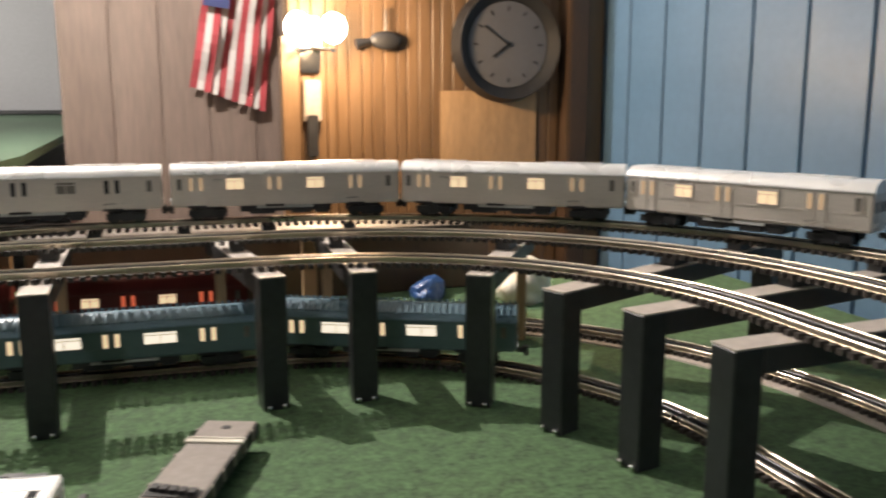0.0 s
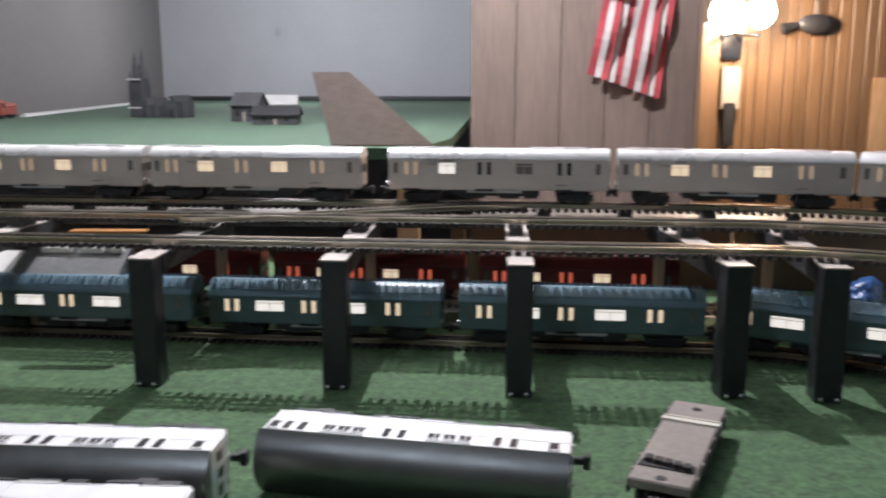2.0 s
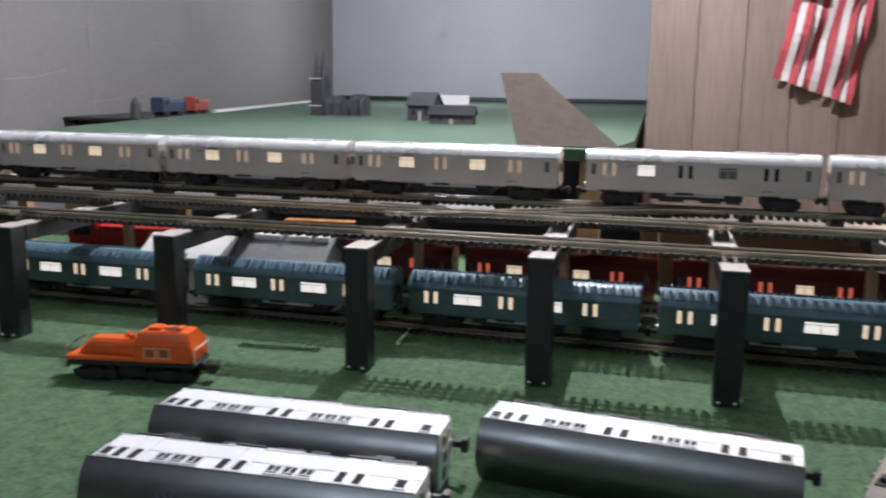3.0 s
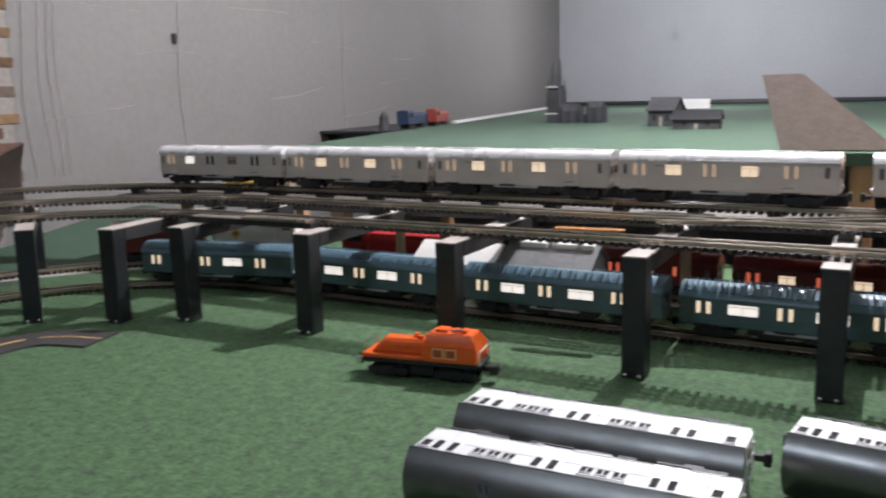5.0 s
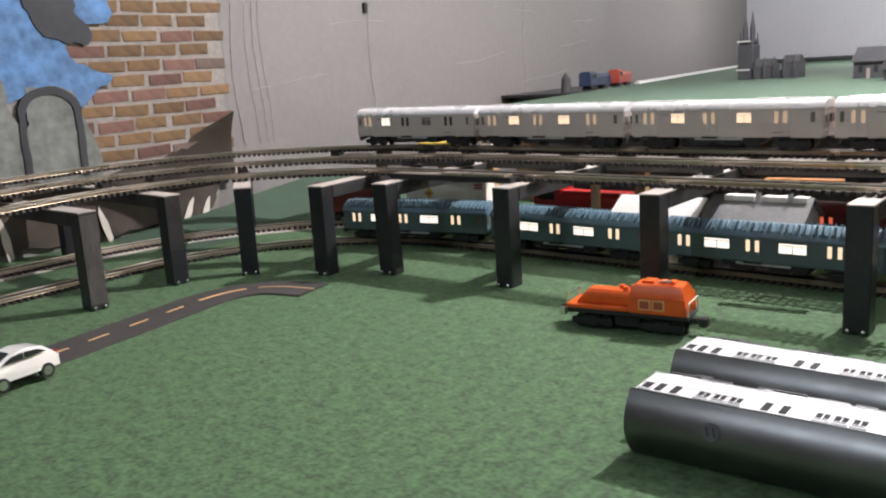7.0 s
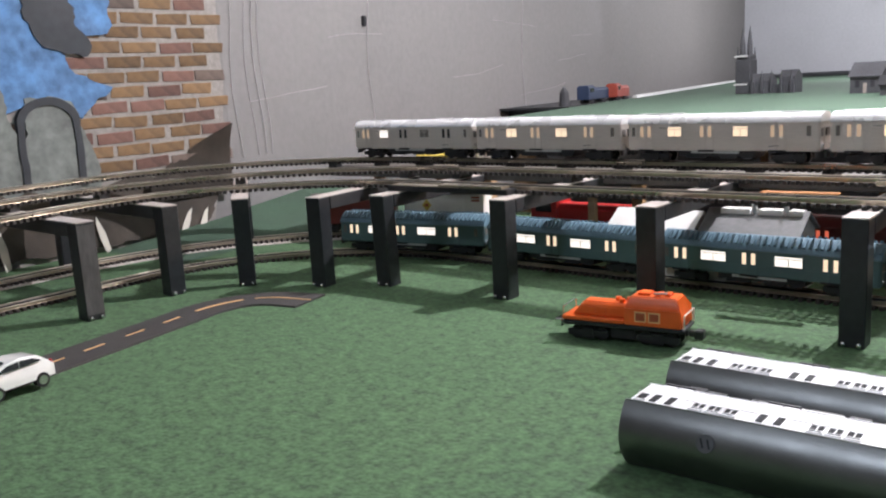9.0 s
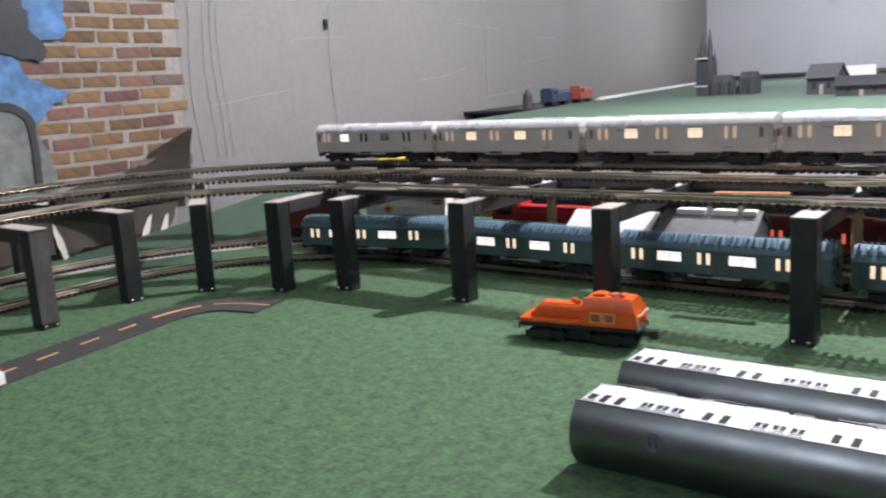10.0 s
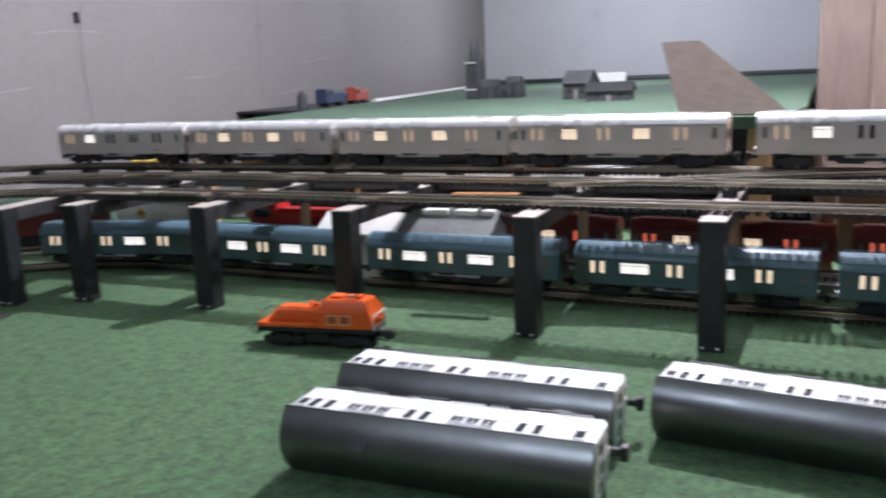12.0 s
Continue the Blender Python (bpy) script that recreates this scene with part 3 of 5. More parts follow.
def subway_car(name, L, label, group, body_mat, roof_mat, pane_mats, cab=False, ribs=False, w=0.033, zs=0.072, zt=0.094, frame_mat=None, category="train car", big=0.031, triple=False, crown=2.0):
    """A model subway car, length along x, wheels on z = 0."""
    t = thing(name, label, category, group)
    h = L / 2
    bm = B()
    prism(bm, [(-w, 0.024), (w, 0.024), (w, zs), (-w, zs)], -h, h)
    soften(bm, 0.0025, 2)
    part("body", bm, body_mat, t, smooth=True)
    bm = B()
    we = w + 0.0008
    ol = [(-we, zs - 0.002)] + [(u * we, zs + (zt - zs) * (1 - abs(u) ** crown)) for u in [k / 10 - 1 for k in range(21)]] + [(we, zs - 0.002)]
    prism(bm, ol, -h - 0.001, h + 0.001)
    if ribs:
        for k in range(int(L / 0.0105)):
            x = -h + 0.008 + k * 0.0105
            for s in (-1, 1):
                m = Matrix.Translation((x, s * w * 0.72, zs + (zt - zs) * 0.72)) @ pose(0, 0, 0, -s * 34)
                box(bm, -0.0022, 0.0022, -0.011, 0.011, -0.001, 0.0022, m)
    elif not triple:
        for x0, x1 in ((-h * 0.93, -h * 0.42), (h * 0.3, h * 0.8)):
            box(bm, x0, x1, -0.011, 0.011, zt - 0.004, zt + 0.0012)
    part("roof", bm, roof_mat, t, smooth=True)
    for s in (-1, 1):
        for z in (zs - 0.0305, 0.0275):
            bm = B()
            box(bm, -h * 0.995, h * 0.995, min(s * w, s * (w + 0.0007)), max(s * w, s * (w + 0.0007)), z, z + 0.0012)
            part("belt_rail", bm, body_mat, t)
        bm = B()
        box(bm, -h, h, min(s * w, s * (w + 0.0016)), max(s * w, s * (w + 0.0016)), zs - 0.0012, zs + 0.0004)
        part("gutter", bm, roof_mat, t)
    bm = B()
    prism(bm, [(-w * 0.86, 0.014), (w * 0.86, 0.014), (w * 0.86, 0.0245), (-w * 0.86, 0.0245)], -h * 0.42, h * 0.38)
    for k, (x0, x1) in enumerate(((-0.34, -0.12), (0.02, 0.2), (0.24, 0.36))):
        box(bm, h * x0, h * x1, -w * 0.9, w * 0.9, 0.010, 0.02)
    part("underframe", bm, BLACKPLASTIC, t)
    bm = B()
    box(bm, -h * 0.28, h * 0.22, -w * 0.97, w * 0.97, 0.0195, 0.0235)
    part("floor_sill", bm, LIGHTGREY, t)
    truck(t, -h * 0.7, w)
    truck(t, h * 0.7, w)
    coupler(t, -h, -1)
    coupler(t, h, 1)
    door_pane, win_pane, big_pane = pane_mats
    zb, zwin0, zwin1 = 0.026, zs - 0.026, zs - 0.0075
    for s in (-1, 1):
        for u in (-0.79, -0.12, 0.6):
            for d in (-1, 1):
                x = h * u + d * 0.0088
                bm = B()
                box(bm, x - 0.0078, x + 0.0078, min(s * w, s * (w + 0.0009)), max(s * w, s * (w + 0.0009)), zb, zs - 0.004)
                leaf = part("door", bm, body_mat, t)
                bm = B()
                box(bm, x - 0.0037, x + 0.0037, min(s * w, s * (w + 0.0018)), max(s * w, s * (w + 0.0018)), zwin0 - 0.001, zwin1 + 0.001)
                part("pane", bm, DARKGLASS if (cab and u > -0.5) else door_pane, leaf)
        for k, (u, wd) in enumerate(([(c + d, 0.0125) for c in (-0.46, 0.24) for d in (-0.1, 0.0, 0.1)] + [(-0.93, 0.01), (0.9, 0.01)] if triple else [(-0.46, big), (0.24, big), (-0.93, 0.008), (0.9, 0.009)])):
            x = h * u
            bm = B()
            hw = wd / 2 + 0.0015
            for z in (zwin0 - 0.0015, zwin1 - 0.0005):
                box(bm, x - hw, x + hw, min(s * w, s * (w + 0.0016)), max(s * w, s * (w + 0.0016)), z, z + 0.002)
            for q in (-hw, hw - 0.0015):
                box(bm, x + q, x + q + 0.0015, min(s * w, s * (w + 0.0016)), max(s * w, s * (w + 0.0016)), zwin0 - 0.0015, zwin1 + 0.0015)
            win = part("window", bm, frame_mat or body_mat, t)
            mat = DARKGLASS if triple else big_pane if (cab and k == 0) else (DIMGLASS if cab else (win_pane if k < 2 else DIMGLASS))
            bm = B()
            box(bm, x - wd / 2, x + wd / 2, min(s * w, s * (w + 0.0008)), max(s * w, s * (w + 0.0008)), zwin0, zwin1)
            part("pane", bm, mat, win)
            if k < 2 or (triple and k < 6):
                bm = B()
                box(bm, x - wd / 2, x + wd / 2, min(s * w, s * (w + 0.0014)), max(s * w, s * (w + 0.0014)), zwin1 - 0.0052, zwin1 - 0.0042)
                part("sash_bar", bm, frame_mat or body_mat, win)
                bm = B()
                box(bm, x - 0.0006, x + 0.0006, min(s * w, s * (w + 0.0013)), max(s * w, s * (w + 0.0013)), zwin0, zwin1 - 0.005)
                part("mullion", bm, frame_mat or body_mat, win)
        for u in (-0.79, -0.12, 0.6):
            bm = B()
            box(bm, h * u - 0.017, h * u + 0.017, min(s * w * 0.9, s * (w + 0.0022)), max(s * w * 0.9, s * (w + 0.0022)), 0.0225, 0.0262)
            part("step_plate", bm, BLACKPLASTIC, t)
    for e in (-1, 1):
        bm = B()
        box(bm, min(e * h, e * (h + 0.0012)), max(e * h, e * (h + 0.0012)), -0.009, 0.009, 0.026, 0.068)
        end = part("end_door", bm, body_mat, t)
        bm = B()
        box(bm, min(e * h, e * (h + 0.002)), max(e * h, e * (h + 0.002)), -0.005, 0.005, 0.05, 0.064)
        part("pane", bm, DARKGLASS, end)
        for s in (-1, 1):
            bm = B()
            box(bm, min(e * h, e * (h + 0.0015)), max(e * h, e * (h + 0.0015)), s * 0.02 - 0.006, s * 0.02 + 0.006, 0.05, 0.064)
            part("end_window", bm, DIMGLASS, t)
            bm = B()
            rod(bm, (e * h, s * 0.022, 0.034), (e * (h + 0.003), s * 0.022, 0.034), 0.003, 8)
            part("marker_lamp", bm, CHROME, t)
    return t


def on_track(ob, pts, s, z, base, half, tall=1.0):
    """Sets a car on a track, s metres along it."""
    p, q = along(pts, s - half), along(pts, s + half)
    d = q - p
    c = (p + q) / 2
    ob.matrix_basis = pose(c.x, c.y, z + base, 0, 0, math.degrees(math.atan2(d.y, d.x))) @ Matrix.Diagonal((1, tall ** 0.5, tall, 1))


def run_length(pts, x):
    """How far along the straight back stretch lies x."""
    s = 0.0
    for (x0, y0), (x1, y1) in zip(pts, pts[1:]):
        d = math.hypot(x1 - x0, y1 - y0)
        if x1 <= x < x0 and min(y0, y1) > 1.9:
            return s + d * (x0 - x) / (x0 - x1)
        s += d
    return s


RAILTOP = 0.0145
SILVER = "silver model subway car with small lit windows"
# standing train on the outer raised track
first = subway_car("subway_car", 0.418, "silver model subway cab car with one bright window", "standing silver train", STEEL, STEELROOF, (DIMLIT, DIMLIT, WHITELIT), cab=True, zs=0.077, zt=0.092, crown=3.6)
mid = subway_car("subway_car", 0.418, SILVER, "standing silver train", STEEL, STEELROOF, (DIMLIT, WARMLIT, WHITELIT), zs=0.077, zt=0.092, crown=3.6)
set_1 = [first, mid, copy_thing(mid, Matrix()), copy_thing(mid, Matrix())]
s0 = run_length(UP_3, -1.08)
for k, c in enumerate(set_1):
    on_track(c, UP_3, s0 - k * 0.437, ZU + BED, RAILTOP, 0.14, 1.14)
    c.matrix_basis = c.matrix_basis @ pose(0, 0, 0, 0, 0, 180)
# the same train repeated behind it, where it stood before, on the same track
first2 = copy_thing(first, Matrix())
set_2 = [first2] + [copy_thing(mid, Matrix()) for _ in range(3)]
for k, c in enumerate(set_2):
    c = tagged(c, "silver model subway cab car with one bright window" if k == 0 else SILVER, "train car", "second silver train")
    on_track(c, UP_3, s0 - 0.035 - (k + 4) * 0.437, ZU + BED, RAILTOP, 0.14, 1.14)
    c.matrix_basis = c.matrix_basis @ pose(0, 0, 0, 0, 0, 180)
# teal train below
teal = subway_car("subway_car", 0.41, "teal model subway car with blue ribbed roof and lit windows", "teal train", TEAL, BLUEROOF, (WARMLIT, WHITELIT, WHITELIT), ribs=True, big=0.05)
set_3 = [teal] + [copy_thing(teal, Matrix()) for _ in range(5)]
s0 = run_length(LOW_1, -0.48)
for k, c in enumerate(set_3):
    on_track(c, LOW_1, s0 - (k - 1) * 0.442, 0.0, RAILTOP, 0.13, 1.05)
    c.matrix_basis = c.matrix_basis @ pose(0, 0, 0, 0, 0, 180)
# maroon train behind it
red = subway_car("subway_car", 0.395, "maroon model subway car with glowing windows", "maroon train", MAROON, MAROON, (REDLIT, WARMLIT, WHITELIT))
set_4 = [red] + [copy_thing(red, Matrix()) for _ in range(2)]
s0 = run_length(LOW_2, 0.016)
for k, c in enumerate(set_4):
    on_track(c, LOW_2, s0 - k * 0.425, 0.003, RAILTOP, 0.13)
    c.matrix_basis = c.matrix_basis @ pose(0, 0, 0, 0, 0, 180)


# ---- cars lying on their sides on the carpet ----
def lying(x, y, turn, extra=0.0):
    c = subway_car("toppled_subway_car", 0.342, "silver subway car lying on its side on green carpet", "toppled silver cars", WHITESIDE, GREYROOF, (DARKGLASS, DARKGLASS, DARKGLASS), w=0.036, zs=0.088, zt=0.106, frame_mat=WHITESIDE, triple=True)
    c.matrix_basis = pose(x, y, 0.0395, 90 + extra, 0, turn)
    return c


car_a = lying(0.244, 1.538, 0.6)
car_b = lying(0.234, 1.68, -0.4)
car_c = lying(0.622, 1.718, -8.0)
bm = B()
bmesh.ops.create_cone(bm, cap_ends=True, segments=24, radius1=0.0098, radius2=0.0095, depth=0.0026, matrix=pose(-0.075, 0.012, 0.1046, -17.7))
part("emblem_disc", bm, CLOCKFACE, car_a, "round pale emblem on the roof")
for dx, sl in ((-0.0035, 18), (0.0035, 18)):
    bm = B()
    box(bm, -0.0011, 0.0011, -0.005, 0.005, 0, 0.0004, pose(-0.075 + dx, 0.012, 0.1046, -17.7) @ pose(0, 0, 0.0011, 0, 0, sl))
    part("emblem_bar", bm, SPRAYDARK, car_a)


# ---- orange work engine ----
def orange_engine():
    t = thing("work_engine", "orange model work locomotive with black running gear on carpet", "locomotive")
    bm = B()
    prism(bm, [(-0.031, 0.026), (0.031, 0.026), (0.031, 0.034), (-0.031, 0.034)], -0.1, 0.1)
    soften(bm, 0.002, 1)
    part("running_board", bm, BLACKPLASTIC, t)
    bm = B()
    prism(bm, [(-0.0315, 0.034), (0.0315, 0.034), (0.0315, 0.041), (-0.0315, 0.041)], -0.101, 0.004)
    soften(bm, 0.0015, 1)
    part("walkway", bm, ORANGE, t, smooth=True)
    bm = B()
    prism(bm, [(-0.02, 0.041), (0.02, 0.041), (0.02, 0.058), (0.014, 0.064), (-0.014, 0.064), (-0.02, 0.058)], -0.088, 0.004)
    for v in bm.verts:
        if v.co.x < -0.08 and v.co.z > 0.05:
            v.co.x += 0.018
    soften(bm, 0.002, 2)
    part("hood", bm, ORANGE, t, smooth=True)
    for x in (-0.052, -0.034):
        boxmesh("hood_louvre", ORANGE, t, x - 0.006, x + 0.006, -0.0215, 0.0215, 0.047, 0.056, 0.001)
    bm = B()
    prism(bm, [(-0.032, 0.034), (0.032, 0.034), (0.032, 0.061), (0.021, 0.079), (-0.021, 0.079), (-0.032, 0.061)], 0.004, 0.097)
    for v in bm.verts:
        if v.co.z > 0.07:
            v.co.x += -0.011 if v.co.x > 0.05 else 0.008
    soften(bm, 0.002, 2)
    cab = part("cab", bm, ORANGE, t, smooth=True)
    for s in (-1, 1):
        for x in (0.032, 0.054):
            bm = B()
            box(bm, x - 0.0095, x + 0.0095, min(s * 0.0315, s * 0.033), max(s * 0.0315, s * 0.033), 0.041, 0.058)
            part("cab_window", bm, LINEPAINT, cab, "pale window frame")
            bm = B()
            box(bm, x - 0.0072, x + 0.0072, min(s * 0.0315, s * 0.0336), max(s * 0.0315, s * 0.0336), 0.0435, 0.0555)
            part("pane", bm, RUST, cab)
        bm = B()
        box(bm, 0.006, 0.095, min(s * 0.031, s * 0.0332), max(s * 0.031, s * 0.0332), 0.06, 0.0618)
        part("eave_strip", bm, ORANGE, cab)
    for x0, x1, w in ((0.022, 0.042, 0.012), (0.05, 0.06, 0.008), (0.064, 0.074, 0.01)):
        boxmesh("roof_hatch", ORANGE, t, x0, x1, -w, w, 0.0785, 0.0835, 0.0012)
    for x, y in ((-0.006, -0.006), (0.003, 0.007), (-0.016, 0.006)):
        bm = B()
        rod(bm, (x, y, 0.063), (x, y, 0.07), 0.005, 12)
        part("exhaust", bm, ORANGE, t)
    bm = B()
    rod(bm, (0.048, -0.012, 0.083), (0.07, -0.012, 0.0845), 0.0016, 8, 0.003)
    rod(bm, (0.058, -0.012, 0.078), (0.058, -0.012, 0.084), 0.0012, 6)
    part("horn", bm, CHROME, t)
    for e in (-1, 1):
        bm = B()
        for s in (-1, 1):
            rod(bm, (e * 0.1, s * 0.028, 0.034), (e * 0.1, s * 0.028, 0.055), 0.0012, 6)
        rod(bm, (e * 0.1, -0.028, 0.055), (e * 0.1, 0.028, 0.055), 0.0012, 6)
        part("handrail", bm, CREAM if e > 0 else CHROME, t)
        bm = B()
        box(bm, min(e * 0.1, e * 0.112), max(e * 0.1, e * 0.112), -0.005, 0.005, 0.016, 0.026)
        box(bm, min(e * 0.11, e * 0.124), max(e * 0.11, e * 0.124), -0.009, 0.009, 0.013, 0.028)
        soften(bm, 0.002, 1)
        part("coupler", bm, CHROME if e < 0 else DARKRAIL, t)
    truck(t, -0.058, 0.03)
    truck(t, 0.058, 0.03)
    bm = B()
    box(bm, -0.02, 0.02, -0.022, 0.022, 0.008, 0.026)
    part("fuel_tank", bm, BLACKPLASTIC, t)
    return t


orange_engine().matrix_basis = pose(-0.137, 1.87, 0, 0, 0, 8)


# ---- grey flat car ----
def flat_car():
    t = thing("flat_car", "grey-brown flat car with a cream strap on the carpet", "train car")
    bm = B()
    prism(bm, [(-0.034, 0.024), (0.034, 0.024), (0.034, 0.036), (-0.034, 0.036)], -0.13, 0.13)
    soften(bm, 0.002, 1)
    part("deck", bm, GREYDECK, t)
    bm = B()
    box(bm, 0.052, 0.061, -0.036, 0.036, 0.0355, 0.0385)
    box(bm, 0.066, 0.069, -0.036, 0.036, 0.0355, 0.038)
    part("strap", bm, CREAM, t)
    bm = B()
    for k in range(5):
        box(bm, -0.092 + 0.002 * k, -0.08 + 0.002 * k, -0.026 + 0.011 * k, -0.018 + 0.011 * k, 0.035, 0.042)
    box(bm, -0.094, -0.076, -0.03, 0.03, 0.0355, 0.0375)
    part("bolster_fitting", bm, BLACKPLASTIC, t)
    for x in (0.105, -0.118):
        bm = B()
        rod(bm, (x, 0, 0.0345), (x, 0, 0.0368), 0.006, 12)
        part("king_pin", bm, BLACKPLASTIC, t)
    for s in (-1, 1):
        bm = B()
        box(bm, -0.128, 0.128, s * 0.0335 - 0.0012, s * 0.0335 + 0.0012, 0.017, 0.0345)
        part("side_sill", bm, BLACKPLASTIC, t)
    for s in (-1, 1):
        for k in range(6):
            bm = B()
            box(bm, -0.1 + k * 0.04 - 0.003, -0.1 + k * 0.04 + 0.003, s * 0.0352 - 0.0014, s * 0.0352 + 0.0014, 0.022, 0.0352)
            part("stake_pocket", bm, GREYDECK, t)
    truck(t, -0.085, 0.03)
    truck(t, 0.085, 0.03)
    coupler(t, -0.13, -1)
    coupler(t, 0.13, 1)
    return t


flat_car().matrix_basis = pose(0.925, 1.752, 0, 0, 0, 68)


# ---- toy road and car ----
road = thing("toy_road", "dark flexible toy road with orange dashes on green carpet", "road")
mid_line = [(-0.84, 0.98), (-0.874, 1.12), (-0.898, 1.25), (-0.925, 1.4), (-0.955, 1.56), (-0.972, 1.66), (-0.955, 1.74), (-0.905, 1.785), (-0.82, 1.805)]


def smooth_line(pts, n=6):
    out = []
    for i in range(len(pts) - 1):
        p0, p1, p2, p3 = [Vector((*pts[max(0, min(len(pts) - 1, i + d))], 0)) for d in (-1, 0, 1, 2)]
        for k in range(n):
            t = k / n
            out.append(0.5 * ((2 * p1) + (p2 - p0) * t + (2 * p0 - 5 * p1 + 4 * p2 - p3) * t * t + (3 * p1 - p0 - 3 * p2 + p3) * t ** 3))
    out.append(Vector((*pts[-1], 0)))
    return out


line = smooth_line(mid_line)
bm = B()
ribbon(bm, line, 0.052, 0.0, 0.004)
part("surface", bm, ASPHALT, road)
flat = [(p.x, p.y) for p in line]
for s in (0.115, 0.21, 0.305, 0.39, 0.483, 0.575):
    bm = B()
    ribbon(bm, [along(flat, s + k * 0.0145) for k in range(4)], 0.0017, 0.0035, 0.0052)
    part("dash", bm, LINEPAINT, road)
bm = B()
ribbon(bm, [along(flat, 0.665 + k * 0.011) for k in range(11)], 0.0036, 0.0035, 0.0052)
part("dash", bm, LINEPAINT, road)
bm = B()
ribbon(bm, [along(flat, 0.80 + k * 0.012) for k in range(13)], 0.0018, 0.0035, 0.0052)
part("dash", bm, LINEPAINT, road)


def toy_car():
    t = thing("toy_car", "small white toy hatchback standing on the toy road", "toy car")
    side = [(-0.05, 0.012), (-0.051, 0.024), (-0.046, 0.03), (-0.034, 0.033), (-0.016, 0.042), (0.006, 0.045), (0.03, 0.042), (0.044, 0.032), (0.05, 0.026), (0.05, 0.012)]
    bm = B()
    rows = []
    for y, g in ((-0.022, 0.9), (-0.0205, 1.0), (0.0205, 1.0), (0.022, 0.9)):
        rows.append([bm.verts.new((x * (1 if abs(y) < 0.021 else 0.985), y * (1 if z < 0.031 else 0.82), z if z < 0.02 else 0.012 + (z - 0.012) * (1 if abs(y) < 0.021 else 0.95))) for x, z in side])
    for r0, r1 in zip(rows, rows[1:]):
        for k in range(len(side)):
            bm.faces.new((r0[k], r0[(k + 1) % len(side)], r1[(k + 1) % len(side)], r1[k]))
    bm.faces.new(rows[0])
    bm.faces.new(rows[-1][::-1])
    bmesh.ops.recalc_face_normals(bm, faces=bm.faces)
    part("body", bm, CARWHITE, t, smooth=True)
    for s in (-1, 1):
        bm = B()
        pts = [(-0.027, 0.0335), (-0.013, 0.0405), (0.002, 0.042), (0.002, 0.0335)]
        plate(bm, pts, 0, 0.0012)
        bmesh.ops.transform(bm, matrix=Matrix.Translation((0, s * 0.0192, 0)) @ pose(0, 0, 0, 90), verts=bm.verts)
        part("front_side_window", bm, DARKGLASS, t)
        bm = B()
        plate(bm, [(0.004, 0.0335), (0.004, 0.042), (0.022, 0.0405), (0.034, 0.035)], 0, 0.0012)
        bmesh.ops.transform(bm, matrix=Matrix.Translation((0, s * 0.0192, 0)) @ pose(0, 0, 0, 90), verts=bm.verts)
        part("rear_side_window", bm, DARKGLASS, t)
        for x in (-0.031, 0.031):
            bm = B()
            rod(bm, (x, s * 0.0145, 0.0095), (x, s * 0.0225, 0.0095), 0.0095, 18)
            wh = part("wheel", bm, BLACKPLASTIC, t)
            bm = B()
            rod(bm, (x, s * 0.0222, 0.0095), (x, s * 0.0231, 0.0095), 0.0062, 14)
            part("rim", bm, CHROME, wh)
        bm = B()
        ball(bm, (-0.047, s * 0.015, 0.026), 0.004, (0.6, 1.2, 0.7), 8)
        part("headlight", bm, CHROME, t)
        bm = B()
        ball(bm, (0.0485, s * 0.016, 0.028), 0.004, (0.5, 1.0, 1.0), 8)
        part("tail_light", bm, REDPAINT, t)
    bm = B()
    box(bm, -0.0155, 0.0155, -0.0145, 0.0145, 0, 0.0012, pose(-0.0265, 0, 0.0372, 0, -27, 0) @ pose(0, 0, 0, 0, 0, 0))
    part("windscreen", bm, DARKGLASS, t)
    return t


toy_car().matrix_basis = pose(-0.816, 1.186, 0.004, 0, 0, 98) @ Matrix.Scale(1.2, 4)


# ---- freight and buildings behind the teal train ----
def boxcar(label, paint, emblem=True):
    t = thing("boxcar", label, "train car")
    bm = B()
    prism(bm, [(-0.031, 0.024), (0.031, 0.024), (0.031, 0.088), (0, 0.098), (-0.031, 0.088)], -0.122, 0.122)
    soften(bm, 0.0015, 1)
    part("body", bm, paint, t)
    bm = B()
    prism(bm, [(-0.034, 0.087), (0, 0.0985), (0.034, 0.087), (0.034, 0.09), (0, 0.102), (-0.034, 0.09)], -0.125, 0.125)
    part("roof", bm, GREYDECK, t)
    for s in (-1, 1):
        if emblem:
            bm = B()
            box(bm, -0.0105, 0.0105, min(s * 0.0305, s * 0.0318), max(s * 0.0305, s * 0.0318), -0.0105, 0.0105, pose(s * 0.05, 0, 0.062, 0, 45, 0))
            part("emblem", bm, YELLOW, t, "plain yellow diamond")
            bm = B()
            box(bm, -0.006, 0.006, min(s * 0.0305, s * 0.0322), max(s * 0.0305, s * 0.0322), -0.003, 0.003, Matrix.Translation((s * 0.05, 0, 0.062)))
            part("emblem_bar", bm, RUST, t)
            for k in range(2):
                bm = B()
                box(bm, -0.012, 0.012, min(s * 0.0305, s * 0.0318), max(s * 0.0305, s * 0.0318), -0.002, 0.002, Matrix.Translation((-s * 0.098, 0, 0.08 - k * 0.007)))
                part("lettering_bar", bm, RUST, t)
        bm = B()
        box(bm, 0.02, 0.062, min(s * 0.0305, s * 0.032), max(s * 0.0305, s * 0.032), 0.026, 0.085)
        part("sliding_door", bm, paint, t)
    truck(t, -0.08, 0.03)
    truck(t, 0.08, 0.03)
    coupler(t, -0.122, -1)
    coupler(t, 0.122, 1)
    return t


